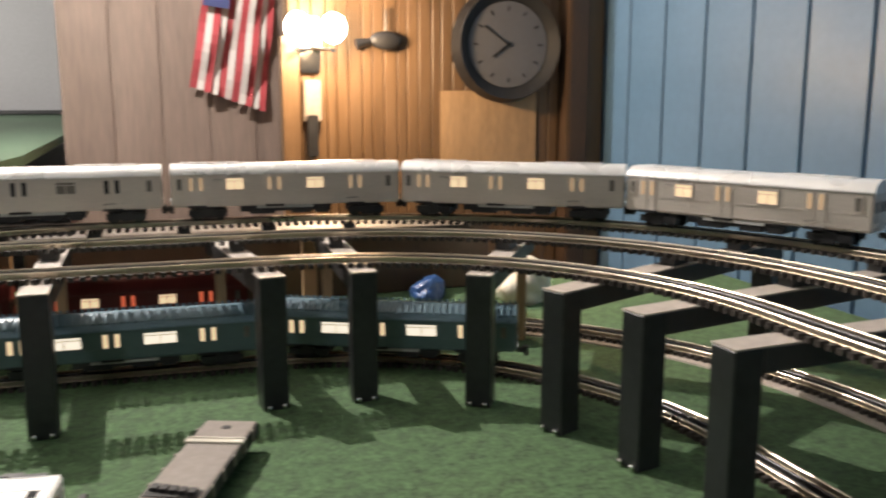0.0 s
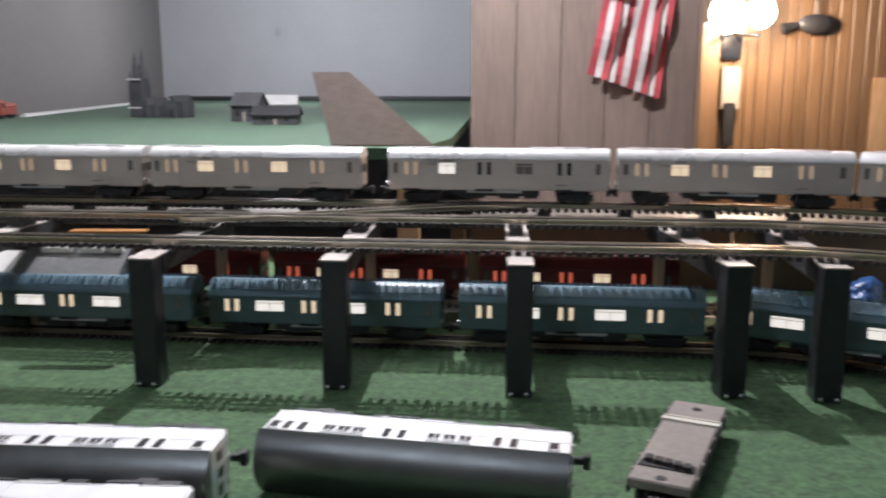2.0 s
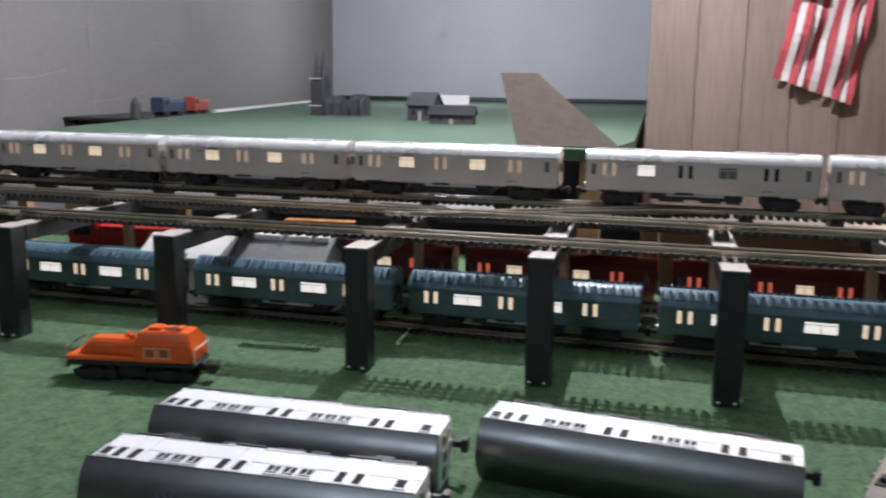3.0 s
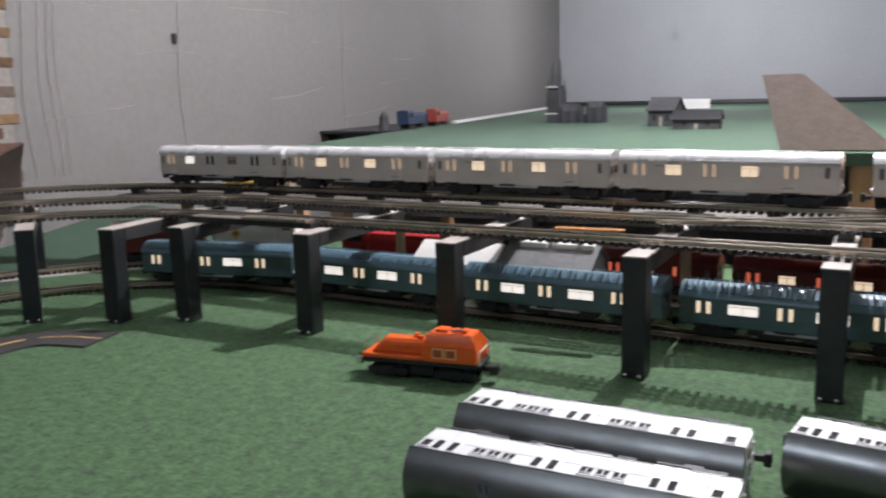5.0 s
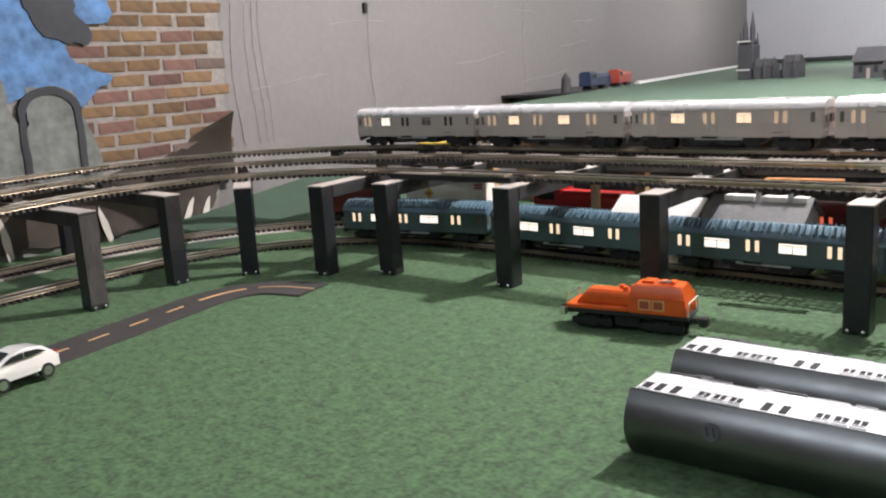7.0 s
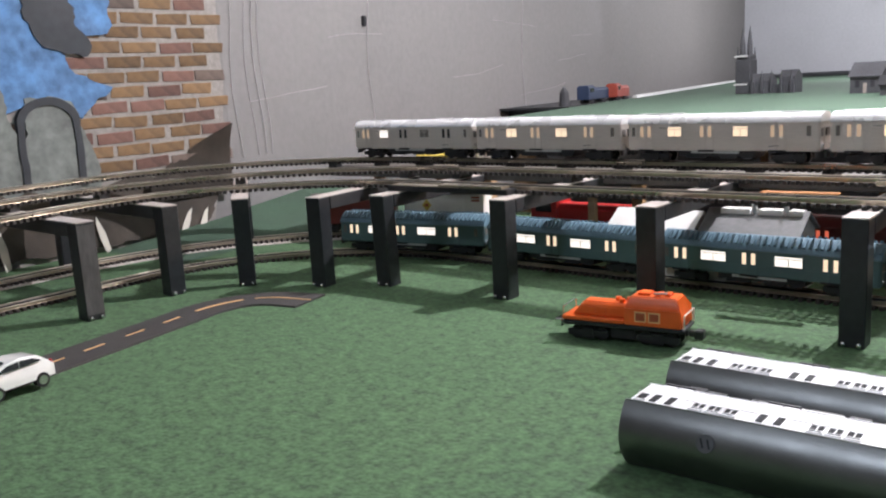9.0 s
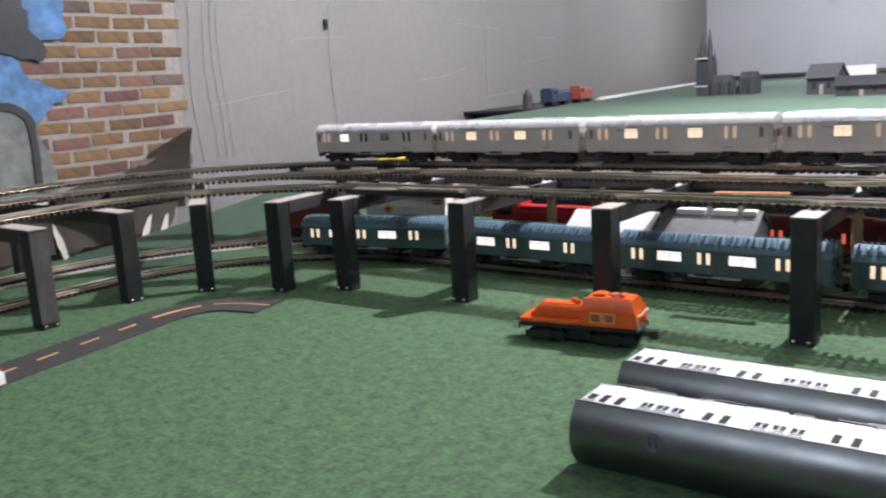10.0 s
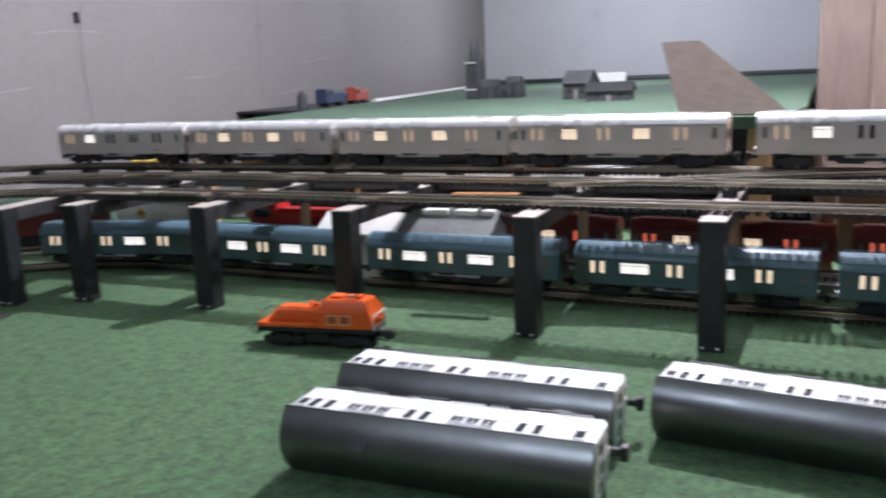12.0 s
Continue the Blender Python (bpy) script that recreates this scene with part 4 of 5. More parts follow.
def small_engine(name, label, mat, L=0.2):
    t = thing(name, label, "locomotive")
    bm = B()
    prism(bm, [(-0.03, 0.022), (0.03, 0.022), (0.03, 0.07), (0.02, 0.08), (-0.02, 0.08), (-0.03, 0.07)], -L / 2, L * 0.2)
    soften(bm, 0.002, 1)
    part("hood", bm, mat, t)
    bm = B()
    prism(bm, [(-0.033, 0.022), (0.033, 0.022), (0.033, 0.084), (0.022, 0.094), (-0.022, 0.094), (-0.033, 0.084)], L * 0.2, L / 2)
    soften(bm, 0.002, 1)
    part("cab", bm, mat, t)
    for s in (-1, 1):
        bm = B()
        box(bm, L * 0.26, L * 0.44, min(s * 0.032, s * 0.0338), max(s * 0.032, s * 0.0338), 0.06, 0.08)
        part("cab_window", bm, DARKGLASS, t)
    truck(t, -L * 0.3, 0.03)
    truck(t, L * 0.3, 0.03)
    return t


def house(name, label, wall_mat, roof_mat, lx, ly, hz, rise, lit=None):
    t = thing(name, label, "model house")
    bm = B()
    prism(bm, [(-ly, 0), (ly, 0), (ly, hz), (0, hz + rise), (-ly, hz)], -lx, lx)
    part("wall", bm, wall_mat, t)
    bm = B()
    prism(bm, [(-ly - 0.008, hz - 0.004), (0, hz + rise + 0.001), (ly + 0.008, hz - 0.004), (ly + 0.008, hz), (0, hz + rise + 0.006), (-ly - 0.008, hz)], -lx - 0.008, lx + 0.008)
    part("roof", bm, roof_mat, t)
    for k in (-0.5, 0.5):
        bm = B()
        box(bm, lx * k - 0.008, lx * k + 0.008, -ly - 0.0015, -ly + 0.001, hz * 0.35, hz * 0.75)
        part("window", bm, lit or DARKGLASS, t)
    bm = B()
    box(bm, -0.007, 0.007, -ly - 0.0015, -ly + 0.001, 0.0, hz * 0.6)
    part("door", bm, GREYDECK, t)
    return t


def set_low2(ob, x, turn=0, tall=1.0):
    on_track(ob, LOW_2, run_length(LOW_2, x), 0.003, RAILTOP, 0.08, tall)
    if turn:
        ob.matrix_basis = ob.matrix_basis @ pose(0, 0, 0, 0, 0, turn)


set_low2(boxcar("cream model boxcar with a plain yellow diamond", WHITEPLASTIC), -1.03, 180, 1.2)
set_low2(boxcar("maroon model boxcar behind the cream one", MAROON, False), -1.285, 180, 1.12)
set_low2(small_engine("red_engine", "bright red model diesel engine behind the teal train", REDPAINT, 0.27), -0.61, 0, 1.12)
house("station_house", "small model station with white pitched roof and lit windows", CREAM, WHITEPLASTIC, 0.088, 0.056, 0.106, 0.031, WARMLIT).matrix_basis = pose(-0.286, 2.32, 0)
shelter = house("platform_shelter", "long dull grey model platform shelter with white ridge pieces", LIGHTGREY, SHELTERGREY, 0.09, 0.056, 0.112, 0.034, WARMLIT)
shelter.matrix_basis = pose(-0.08, 2.32, 0)
for x0, x1 in ((-0.07, -0.012), (0.004, 0.05), (0.062, 0.088)):
    boxmesh("ridge_cap", WHITEPLASTIC, shelter, x0, x1, -0.016, 0.012, 0.142, 0.153, 0.001, "white ridge piece")
for x0 in (-0.004, 0.056):
    bm = B()
    rod(bm, (x0, -0.01, 0.135), (x0, -0.01, 0.162), 0.005, 10)
    part("vent_pipe", bm, LIGHTGREY, shelter)
house("white_house", "small white model house with dark roof", CREAM, BLACKPLASTIC, 0.026, 0.03, 0.035, 0.04).matrix_basis = pose(-1.03, 2.72, ZU, 0, 0, 55)
house("yellow_house", "low yellow model shed by the track", YELLOW, YELLOW, 0.05, 0.028, 0.018, 0.012).matrix_basis = pose(-1.15, 2.66, ZU, 0, 0, 10)


side_deck = thing("side_deck", "small dark plywood deck beside the outer raised track", "deck")
boxmesh("board", BLACKPAINT, side_deck, -1.3, -0.97, 2.585, 2.76, 0.182, 0.1995, 0.002)
boxmesh("back_post", TANWOOD, side_deck, -1.2, -1.17, 2.7, 2.73, 0, 0.182, 0.001)
boxmesh("back_post", TANWOOD, side_deck, -1.02, -0.99, 2.7, 2.73, 0, 0.182, 0.001)


def deck_plate(x, y, lx, ly, h, mat, label, turn=0):
    t = thing("deck_plate", label, "plate", "plates lying on the back deck")
    bm = B()
    box(bm, -lx, lx, -ly, ly, 0, h)
    soften(bm, min(0.002, h * 0.3), 1)
    part("slab", bm, mat, t)
    t.matrix_basis = pose(x, y, ZU, 0, 0, turn)


for x, y, lx, ly, h, mat, label, turn in ((0.03, 2.206, 0.066, 0.012, 0.004, DULLORANGE, "flat orange strip between the raised tracks", 3), (0.15, 2.39, 0.07, 0.022, 0.012, GREYDECK, "grey wooden block between the raised tracks", -2),
                                          (-0.62, 2.41, 0.09, 0.014, 0.005, LIGHTGREY, "pale strip between the raised tracks", 2), (0.55, 2.375, 0.09, 0.02, 0.008, GREYDECK, "grey wooden strip between the raised tracks", -2),
                                          (0.95, 2.345, 0.05, 0.012, 0.006, LIGHTGREY, "pale strip between the raised tracks", -3)):
    deck_plate(x, y, lx, ly, h, mat, label, turn)

# dome shape added so that this bright spot glints from every side
dome = thing("metal_dome", "small metal dome added for a glint between the raised tracks", "dome")
bm = B()
ball(bm, (0, 0, 0), 0.016, (1.3, 1, 0.55), 14)
part("cap", bm, CHROME, dome, smooth=True)
dome.matrix_basis = pose(-0.13, 2.385, ZU + 0.001)

switch_base = thing("track_switch_base", "dark track switch base with brassy top beside the inner track", "switch")
boxmesh("body", BLACKPLASTIC, switch_base, -0.805, -0.485, 2.046, 2.083, ZU + 0.0003, ZU + 0.011, 0.001)
boxmesh("top_plate", RAIL, switch_base, -0.8, -0.67, 2.05, 2.08, ZU + 0.0112, ZU + 0.013, 0.0005, "brassy metal plate")
boxmesh("cover", RAIL, switch_base, -0.665, -0.5, 2.048, 2.081, ZU + 0.0112, ZU + 0.0165, 0.0015, "raised brassy cover")

# heaps by the wall at the end curve
def heap(x, y, r, mat, label, z=0.0):
    t = thing("crumpled_bundle", label, "bundle")
    bm = B()
    bmesh.ops.create_icosphere(bm, subdivisions=4, radius=r, matrix=Matrix.Diagonal((1.3, 0.8, 0.7, 1)))
    for v in bm.verts:
        q = v.co / r + Vector((x * 5, y * 5, 0))
        v.co *= 1 + 0.3 * noise.noise(q * 1.3) + 0.22 * abs(noise.noise(q * 3.2)) + 0.08 * noise.noise(q * 7)
        v.co.z = max(v.co.z, -r * 0.3)
    part("wrap", bm, mat, t, smooth=True)
    t.matrix_basis = pose(x, y, z + r * 0.3, 0, 0, 40 * x)


heap(1.48, 2.61, 0.045, BLUEPLASTIC, "crumpled shiny blue wrapper on the table")
heap(1.7, 2.58, 0.085, CREAM, "crumpled white paper bundle on the table")
heap(2.03, 1.62, 0.1, TANWOOD, "large tan paper bundle beside the lower track")
for y, z0, ln, tilt in ((1.95, 0.03, 0.11, 14), (2.2, 0.05, 0.1, -28), (2.27, 0.06, 0.09, -24), (1.66, 0.02, 0.12, 6)):
    t = thing("torn_strip", "torn white paper strip leaning on the mural", "paper strip", "torn strips by the mural")
    bm = B()
    plate(bm, [(-0.009, 0), (0.007, 0.004), (0.012, ln * 0.5), (0.004, ln), (-0.006, ln * 0.8), (-0.011, ln * 0.4)], 0, 0.0015)
    part("paper", bm, CREAM, t)
    t.matrix_basis = pose(XW + 0.04, y, 0.0, 84, 0, 90) @ pose(0, 0, 0, 0, 0, tilt)
# ---- far layout ----
FZ = 0.29
bm = B()
plate(bm, [(-2.62, 9.5), (0.56, 9.5), (0.56, 3.43), (0.5, 3.0), (-1.3, 3.0), (-1.6, 4.6), (-1.66, 5.0)], FZ - 0.03, FZ)
far = structure("far_table", bm, CARPET_FAR, "far model table covered in green felt", "table")
bm = B()
rod(bm, (-2.62, 9.5, FZ + 0.01), (0.56, 9.5, FZ + 0.01), 0.03, 8)
part("edging", bm, BLACKPAINT, far, "dark back edging")
bm = B()
rod(bm, (-2.62, 9.5, FZ), (-1.66, 5.0, FZ), 0.016, 8)
part("edging", bm, LIGHTGREY, far, "pale side edging")
for p in ((-2.3, 9.0), (-1.2, 3.2), (0.45, 3.2), (0.5, 9.0)):
    boxmesh("table_leg", TANWOOD, far, p[0] - 0.03, p[0] + 0.03, p[1] - 0.03, p[1] + 0.03, ZF, FZ - 0.03, 0.003)
shelf = thing("wall_shelf", "dark shelf along the white wall", "shelf")
bm = B()
plate(bm, [(wall_x(4.34), 4.34), (wall_x(5.6), 5.6), (-1.82, 5.6), (-1.68, 4.95), (-1.65, 4.6), (-1.68, 4.34)], 0.268, 0.28)
part("board", bm, BLACKPAINT, shelf)
for yy in (4.45, 5.0):
    boxmesh("bracket", BLACKPAINT, shelf, wall_x(yy), wall_x(yy) + 0.25, yy - 0.012, yy + 0.012, 0.17, 0.268, 0.002)

church = thing("gothic_church", "dark model gothic church with twin spires", "model church")
bm = B()
box(bm, -0.034, 0.034, -0.034, 0.034, 0, 0.14)
box(bm, -0.029, 0.029, -0.029, 0.029, 0.14, 0.16)
soften(bm, 0.003, 1)
part("tower", bm, STONE, church)
for sx, top in ((-0.016, 0.265), (0.016, 0.275)):
    bm = B()
    rod(bm, (sx, 0, 0.155), (sx, 0, 0.205), 0.013, 8, 0.012)
    rod(bm, (sx, 0, 0.2), (sx, 0, top), 0.0125, 8, 0.0008)
    part("spire", bm, STONE, church)
    for sy in (-0.026, 0.026):
        bm = B()
        rod(bm, (sx * 1.6, sy, 0.14), (sx * 1.6, sy, 0.19), 0.006, 6, 0.001)
        part("pinnacle", bm, STONE, church)
for x0, x1, z in ((-0.04, 0.02, 0.036), (-0.037, 0.02, 0.15)):
    bm = B()
    box(bm, x0, x1, -0.038, -0.03, z, z + 0.006)
    part("ledge", bm, LIGHTGREY, church, "pale stone ledge")
bm = B()
prism(bm, [(-0.04, 0), (0.04, 0), (0.04, 0.05), (0, 0.08), (-0.04, 0.05)], 0.034, 0.12)
part("nave", bm, STONE, church)
bm = B()
prism(bm, [(-0.035, 0), (0.035, 0), (0.035, 0.065), (0, 0.09), (-0.035, 0.065)], 0.16, 0.23)
part("chapel", bm, STONE, church)
bm = B()
prism(bm, [(-0.03, 0), (0.03, 0), (0.03, 0.035), (-0.03, 0.035)], 0.12, 0.16)
part("link_wall", bm, STONE, church)
for k in range(5):
    bm = B()
    x = 0.05 + k * 0.042
    box(bm, x - 0.005, x + 0.005, -0.052, -0.03, 0, 0.05)
    rod(bm, (x, -0.045, 0.05), (x, -0.045, 0.09), 0.006, 6, 0.001)
    part("buttress", bm, STONE, church)
church.matrix_basis = pose(-1.07, 5.03, FZ, 0, 0, -6) @ Matrix.Diagonal((1.15, 1.15, 1.2, 1))

house("far_house", "pale grey far model house on green felt", LIGHTGREY, LIGHTGREY, 0.1, 0.07, 0.06, 0.04).matrix_basis = pose(-0.45, 5.3, FZ, 0, 0, 10)
house("far_house", "dark far model house on green felt", STONE, STONE, 0.06, 0.06, 0.07, 0.05).matrix_basis = pose(-0.4, 4.6, FZ, 0, 0, -8)
house("far_house", "dark low far model house on green felt", STONE, BLACKPLASTIC, 0.09, 0.05, 0.04, 0.03).matrix_basis = pose(-0.2, 4.3, FZ, 0, 0, 4)

shelf_engine = small_engine("shelf_engine", "dull red model engine on the wall shelf", SHELFRED, 0.2)
shelf_engine.matrix_basis = pose(-1.74, 4.96, 0.28, 0, 0, -82)
shelf_engine_b = small_engine("shelf_engine", "dark blue model engine on the wall shelf", SHELFBLUE, 0.27)
shelf_engine_b.matrix_basis = pose(-1.735, 4.68, 0.28, 0, 0, -84)
tank = thing("dark_tower", "small dark model tower on the wall shelf", "model tower")
bm = B()
rod(bm, (0, 0, 0), (0, 0, 0.07), 0.035, 10, 0.028)
rod(bm, (0, 0, 0.07), (0, 0, 0.1), 0.03, 10, 0.004)
part("shaft", bm, STONE, tank)
tank.matrix_basis = pose(-1.755, 4.42, 0.28) @ Matrix.Diagonal((0.8, 0.8, 0.95, 1))

# leaning board behind the tracks
plank = thing("leaning_board", "brown board greyed for haze, leaning behind the raised tracks", "board")
bm = B()
plate(bm, [(0, 0), (0.3, 0), (0.05, 0.4), (-0.06, 0.4)], 0, 0.012)
part("panel", bm, HAZEBOARD, plank)
plank.matrix_basis = pose(0.26, 3.06, 0.29, 72, 0, 4) @ Matrix.Diagonal((0.9, 0.5, 1, 1))

# ---- lamps, flag, clock on the pine wall ----
clamp = thing("hanging_lamp", "hanging lamp with a small metal shade above the layout", "lamp")
bm = B()
rod(bm, (0, 0, 0.0), (0, 0, 0.1), 0.075, 20, 0.02)
bmesh.ops.delete(bm, geom=[f for f in bm.faces if f.normal.z < -0.9], context="FACES")
bmesh.ops.solidify(bm, geom=bm.faces, thickness=0.002)
part("shade", bm, CHROME, clamp)
bm = B()
rod(bm, (0, 0, 0.1), (0, 0, ZC - BULB[2]), 0.004, 8)
part("cord", bm, BLACKPLASTIC, clamp)
bm = B()
ball(bm, (0, 0, 0.03), 0.024, n=14)
part("bulb", bm, BULBGLOW, clamp)
clamp.matrix_basis = pose(*BULB)

corner = thing("ceiling_bulb", "bare bulb hanging near the far corner", "lamp")
bm = B()
rod(bm, (0, 0, 0.03), (0, 0, ZC - CORNER[2]), 0.004, 8)
part("cord", bm, BLACKPLASTIC, corner)
bm = B()
ball(bm, (0, 0, 0.02), 0.03, n=14)
part("bulb", bm, BULBGLOW, corner)
corner.matrix_basis = pose(*CORNER)

# globe added as housing for the unseen front fill lamp
globe = thing("ceiling_globe", "unseen white glass globe added on the ceiling for front fill", "lamp")
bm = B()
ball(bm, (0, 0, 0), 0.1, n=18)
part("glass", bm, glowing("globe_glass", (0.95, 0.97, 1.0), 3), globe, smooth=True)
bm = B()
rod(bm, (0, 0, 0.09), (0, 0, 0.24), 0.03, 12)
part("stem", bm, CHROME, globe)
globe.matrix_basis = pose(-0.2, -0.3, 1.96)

sconce = thing("wall_sconce", "two-bulb wall sconce glowing on a pine post", "lamp")
bm = B()
box(bm, -0.03, 0.03, 0.14, 0.16, -0.12, 0.04)
soften(bm, 0.006)
part("backplate", bm, CHROME, sconce)
for sx in (-0.05, 0.05):
    bm = B()
    rod(bm, (0, 0.15, -0.05), (sx, 0.06, -0.06), 0.006, 8)
    part("arm", bm, CHROME, sconce)
    bm = B()
    ball(bm, (sx, 0.05, 0.0), 0.036, (1, 1, 1.2), 14)
    part("bulb", bm, BULBGLOW, sconce)
sconce.matrix_basis = pose(*SCONCE)
post = thing("pine_post", "narrow pine post with white fittings below the sconce", "post")
boxmesh("upright", PINE, post, 1.262, 1.312, 3.27, 3.321, -0.9, 0.62, 0.003)
bracket = thing("white_bracket", "small pale and black fitting on the pine wall", "fitting")
boxmesh("plate", GREYDECK, bracket, 1.327, 1.377, 3.285, 3.3215, 0.38, 0.5, 0.004)
boxmesh("box", BLACKPLASTIC, bracket, 1.332, 1.362, 3.265, 3.284, 0.28, 0.4, 0.003)

clock = thing("wall_clock", "round dark-rimmed wall clock with grey dial", "clock")
bm = B()
bmesh.ops.create_cone(bm, cap_ends=True, segments=48, radius1=0.178, radius2=0.165, depth=0.05)
bmesh.ops.delete(bm, geom=[f for f in bm.faces if f.normal.z > 0.9], context="FACES_ONLY")
top = [v for v in bm.verts if v.co.z > 0.02]
top.sort(key=lambda v: math.atan2(v.co.y, v.co.x))
low = [bm.verts.new((v.co.x * 0.76, v.co.y * 0.76, -0.005)) for v in top]
for q in range(len(top)):
    bm.faces.new((top[q], top[(q + 1) % len(top)], low[(q + 1) % len(top)], low[q]))
bmesh.ops.recalc_face_normals(bm, faces=bm.faces)
part("rim", bm, BLACKPLASTIC, clock, smooth=True)
bm = B()
bmesh.ops.create_cone(bm, cap_ends=True, segments=48, radius1=0.13, radius2=0.13, depth=0.006)
part("dial", bm, CLOCKFACE, clock)
for a, ln, w in ((128, 0.06, 0.008), (55, 0.095, 0.005)):
    bm = B()
    box(bm, -0.01, ln, -w / 2, w / 2, 0.003, 0.006, pose(0, 0, 0, 0, 0, a + 90))
    part("hand_pointer", bm, BLACKPLASTIC, clock)
for k in range(12):
    bm = B()
    box(bm, 0.1, 0.114, -0.0025, 0.0025, 0.003, 0.0042, pose(0, 0, 0, 0, 0, k * 30))
    part("hour_mark", bm, BLACKPLASTIC, clock)
clock.matrix_basis = pose(1.962, 3.296, 0.61, 90, 0, 0)

fish = thing("wall_ornament", "dark fish-shaped ornament on the pine wall", "ornament")
bm = B()
ball(bm, (0, 0, 0), 0.05, (1.0, 0.3, 0.55), 16)
rod(bm, (-0.04, 0, 0), (-0.09, 0, -0.012), 0.006, 8, 0.016)
rod(bm, (0.0, 0, 0.02), (0.0, 0, 0.09), 0.004, 6)
part("figure", bm, BLACKPLASTIC, fish, smooth=True)
fish.matrix_basis = pose(1.575, 3.3, 0.615)

flag = thing("striped_flag", "red and white striped flag hanging on the wall", "flag")
for k in range(11):
    bm = B()
    n = 12
    ring = []
    for i in range(n + 1):
        z = -0.42 * i / n
        u0, u1 = k * 0.026, (k + 1) * 0.026
        sag = -0.02 * math.sin(k * 1.1) - 0.012 * math.sin(i * 0.9 + k)
        spread = 1 + 0.1 * i / n
        skew = -0.03 * i / n
        ring.append([bm.verts.new((u * spread + skew, sag + dz, z * (1 - 0.012 * (11 - k)))) for u, dz in ((u0, 0), (u1, 0), (u1, 0.002), (u0, 0.002))])
    for r0, r1 in zip(ring, ring[1:]):
        for q in range(4):
            bm.faces.new((r0[q], r0[(q + 1) % 4], r1[(q + 1) % 4], r1[q]))
    bmesh.ops.recalc_face_normals(bm, faces=bm.faces)
    part("stripe", bm, FLAGRED if k % 2 == 0 else FLAGWHITE, flag)
bm = B()
box(bm, -0.004, 0.1, -0.03, -0.026, -0.1, 0.0)
part("canton", bm, FLAGBLUE, flag, "dark blue corner field")
flag.matrix_basis = pose(1.16, 4.54, 0.94, 0, 7, 0) @ Matrix.Diagonal((1.0, 1, 1.25, 1))
paper = thing("wall_paper", "pale brown papers pinned to the pine wall", "paper")
bm = B()
box(bm, 1.75, 2.07, 3.317, 3.3205, 0.24, 0.47)
part("sheet", bm, TANWOOD, paper)

# ---- bricks of the mural ----
random.seed(11)
bricks = []
for wv, clay in ((0.119, BRICKMAT), (0.106, BRICKMAT), (0.114, BRICKRED), (0.11, BRICKMAT), (0.116, BRICKDARK)):
    bm = B()
    box(bm, 0, 0.0035, -wv / 2 + 0.003, wv / 2 - 0.003, -0.0162, 0.0162)
    for v in bm.verts:
        v.co.y += random.uniform(-0.006, 0.006)
        v.co.z += random.uniform(-0.003, 0.003)
    soften(bm, 0.0013, 1)
    bricks.append(mesh_of("brick", bm, clay))
row = 0
z = 0.24
while z < 1.0:
    y = 2.39 - (row % 2) * 0.06
    limit = 1.75 + 0.1 * math.sin(row * 1.7) if 0.3 < z < 0.75 else 1.6
    while y > limit:
        if random.random() > 0.004:
            piece("brick", random.choice(bricks), mural, Matrix.Translation((XW + 0.011, y + random.uniform(-0.004, 0.004), z + random.uniform(-0.002, 0.002))) @ pose(0, 0, 0, random.uniform(-1.5, 1.5)))
        y -= 0.122
    z += 0.0425
    row += 1
sprayed("blue_patch", SPRAYBLUE, [(0.7, 1.2), (0.7, 0.4), (1.62, 0.36), (1.78, 0.42), (1.93, 0.40), (2.03, 0.47), (1.92, 0.52), (1.9, 0.58), (2.04, 0.63), (2.05, 0.7), (1.98, 1.2)], 0.0205, "blue sprayed paint patch")
sprayed("grey_patch", SPRAYGREY, [(0.7, 0.1), (1.98, 0.1), (1.95, 0.3), (1.91, 0.43), (1.84, 0.455), (1.77, 0.44), (1.75, 0.3), (1.7, 0.5), (1.6, 0.9), (0.7, 0.9)], 0.0225, "grey-green sprayed paint patch")
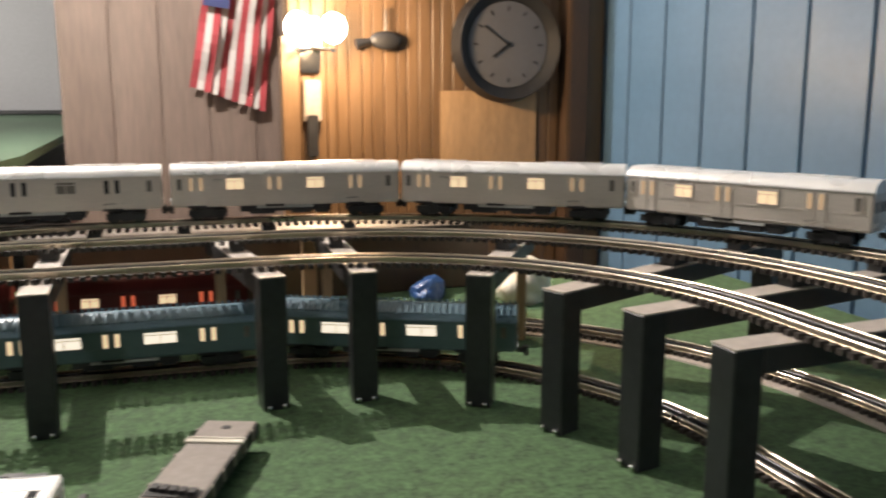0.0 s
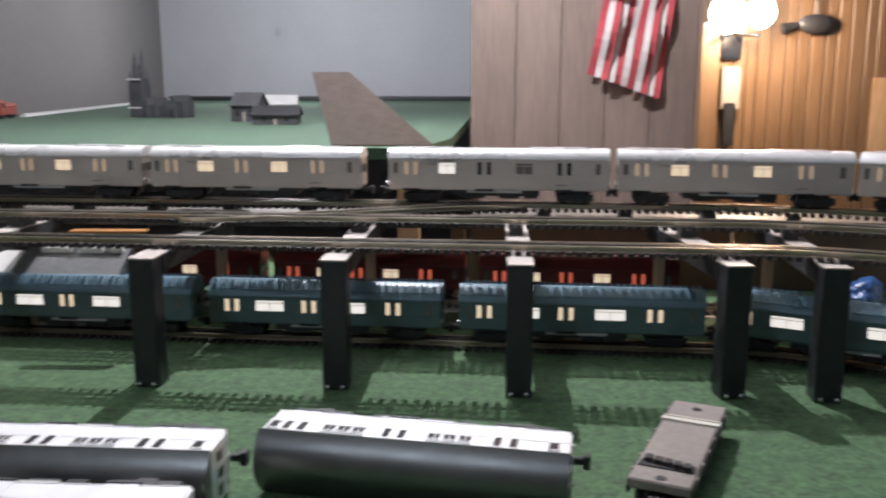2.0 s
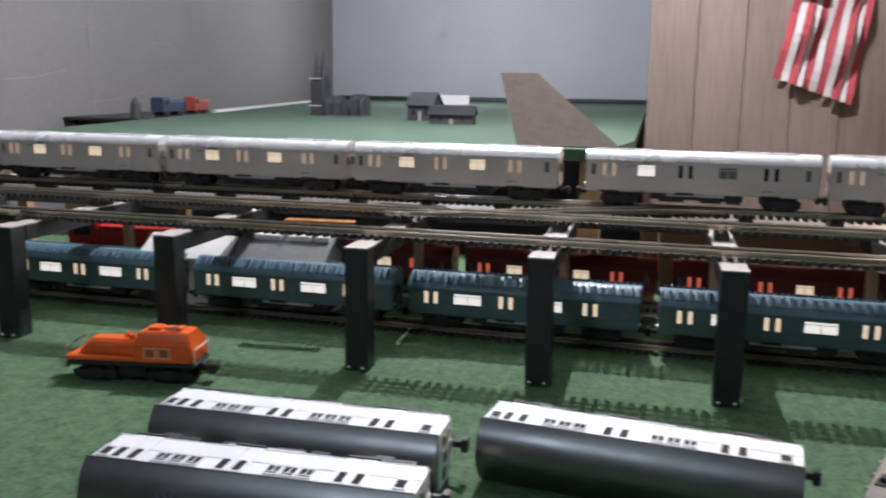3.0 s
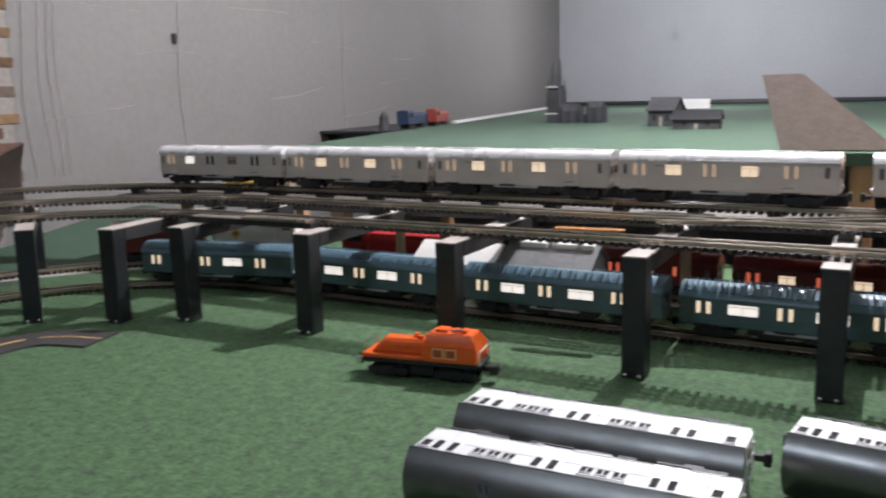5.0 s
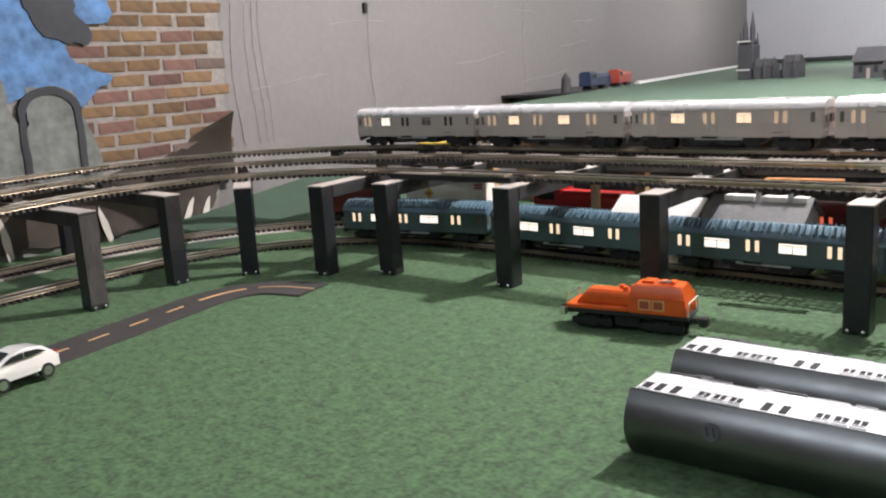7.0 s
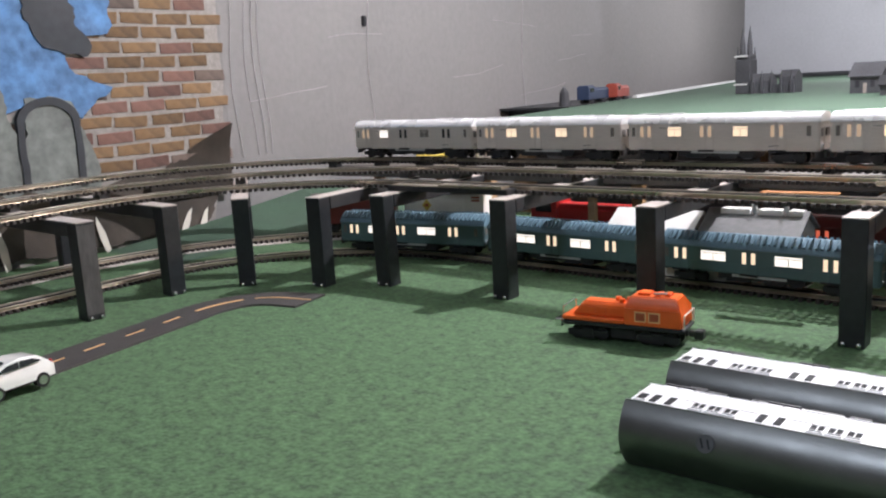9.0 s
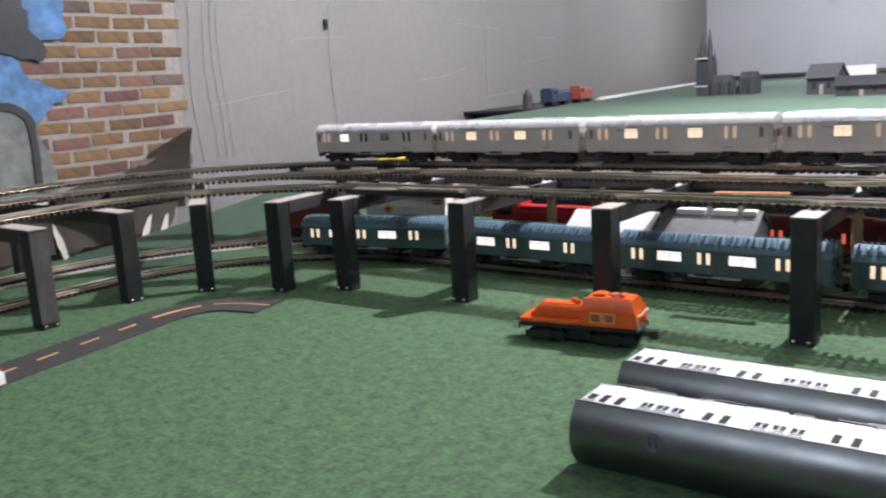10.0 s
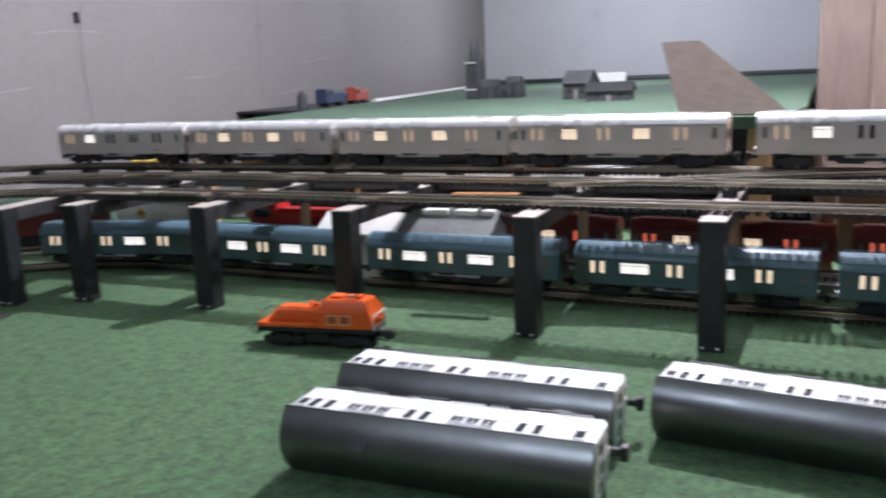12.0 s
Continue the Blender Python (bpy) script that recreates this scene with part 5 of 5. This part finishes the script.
sprayed("dark_patch", SPRAYDARK, [(1.78, 0.8), (1.8, 0.62), (1.86, 0.57), (1.93, 0.55), (1.99, 0.59), (1.95, 0.66), (1.9, 0.8)], 0.0245, "dark sprayed paint blot", rough=0.034)
# dark brown band over the lower edge of the mural
sprayed("foot_band", PAPER, [(0.7, 0.02), (2.3, 0.02), (2.36, 0.12), (2.3, 0.19), (2.1, 0.21), (1.9, 0.17), (1.7, 0.2), (0.7, 0.19)], 0.0285, "dark brown band along the foot")
arch = []
for k in range(13):
    a = math.pi * k / 12
    arch.append((1.83 - 0.09 * math.cos(a), 0.38 + 0.07 * math.sin(a)))
inner = [(1.83 + (y - 1.83) * 0.78, 0.375 + (z - 0.38) * 0.75) for y, z in arch]
sprayed("arch_line", SPRAYDARK, [(1.74, 0.2)] + arch + [(1.92, 0.2), (1.90, 0.2)] + inner[::-1] + [(1.76, 0.2)], 0.0265, "dark sprayed arch outline", rough=0.004)
curl = thing("torn_canvas", "dark brown torn canvas curling off the mural", "canvas")
bm = B()
for i in range(9):
    for j in range(7):
        u, v = i / 8, j / 6
        bm.verts.new((XW + 0.028 + 0.03 * math.sin(u * 4 + v * 3) * v + 0.01, 2.1 + 0.32 * u, 0.12 + (0.06 + 0.16 * u) * v))
bm.verts.ensure_lookup_table()
for i in range(8):
    for j in range(6):
        bm.faces.new([bm.verts[q] for q in (i * 7 + j, (i + 1) * 7 + j, (i + 1) * 7 + j + 1, i * 7 + j + 1)])
bmesh.ops.solidify(bm, geom=bm.faces, thickness=0.003)
part("cloth", bm, PAPER, curl, smooth=True)

# ---- ties ----
bm = B()
box(bm, -0.0038, 0.0038, -0.031, 0.031, 0, 0.0067)
tie_mesh = mesh_of("tie", bm, TIEMAT)
for t, pts, z, near in TIES:
    rest = B()
    singles = 0
    for x, y, dx, dy in resample(pts, 0.0152):
        m = Matrix.Translation((x, y, z)) @ Matrix.Rotation(math.atan2(dy, dx), 4, "Z")
        if near and y > 1.3 and singles < 300:
            piece("tie", tie_mesh, t, m)
            singles += 1
        else:
            box(rest, -0.0038, 0.0038, -0.031, 0.031, 0, 0.0067, m)
    tagged(part("tie_bed", rest, TIEMAT, t), kind="stuff")
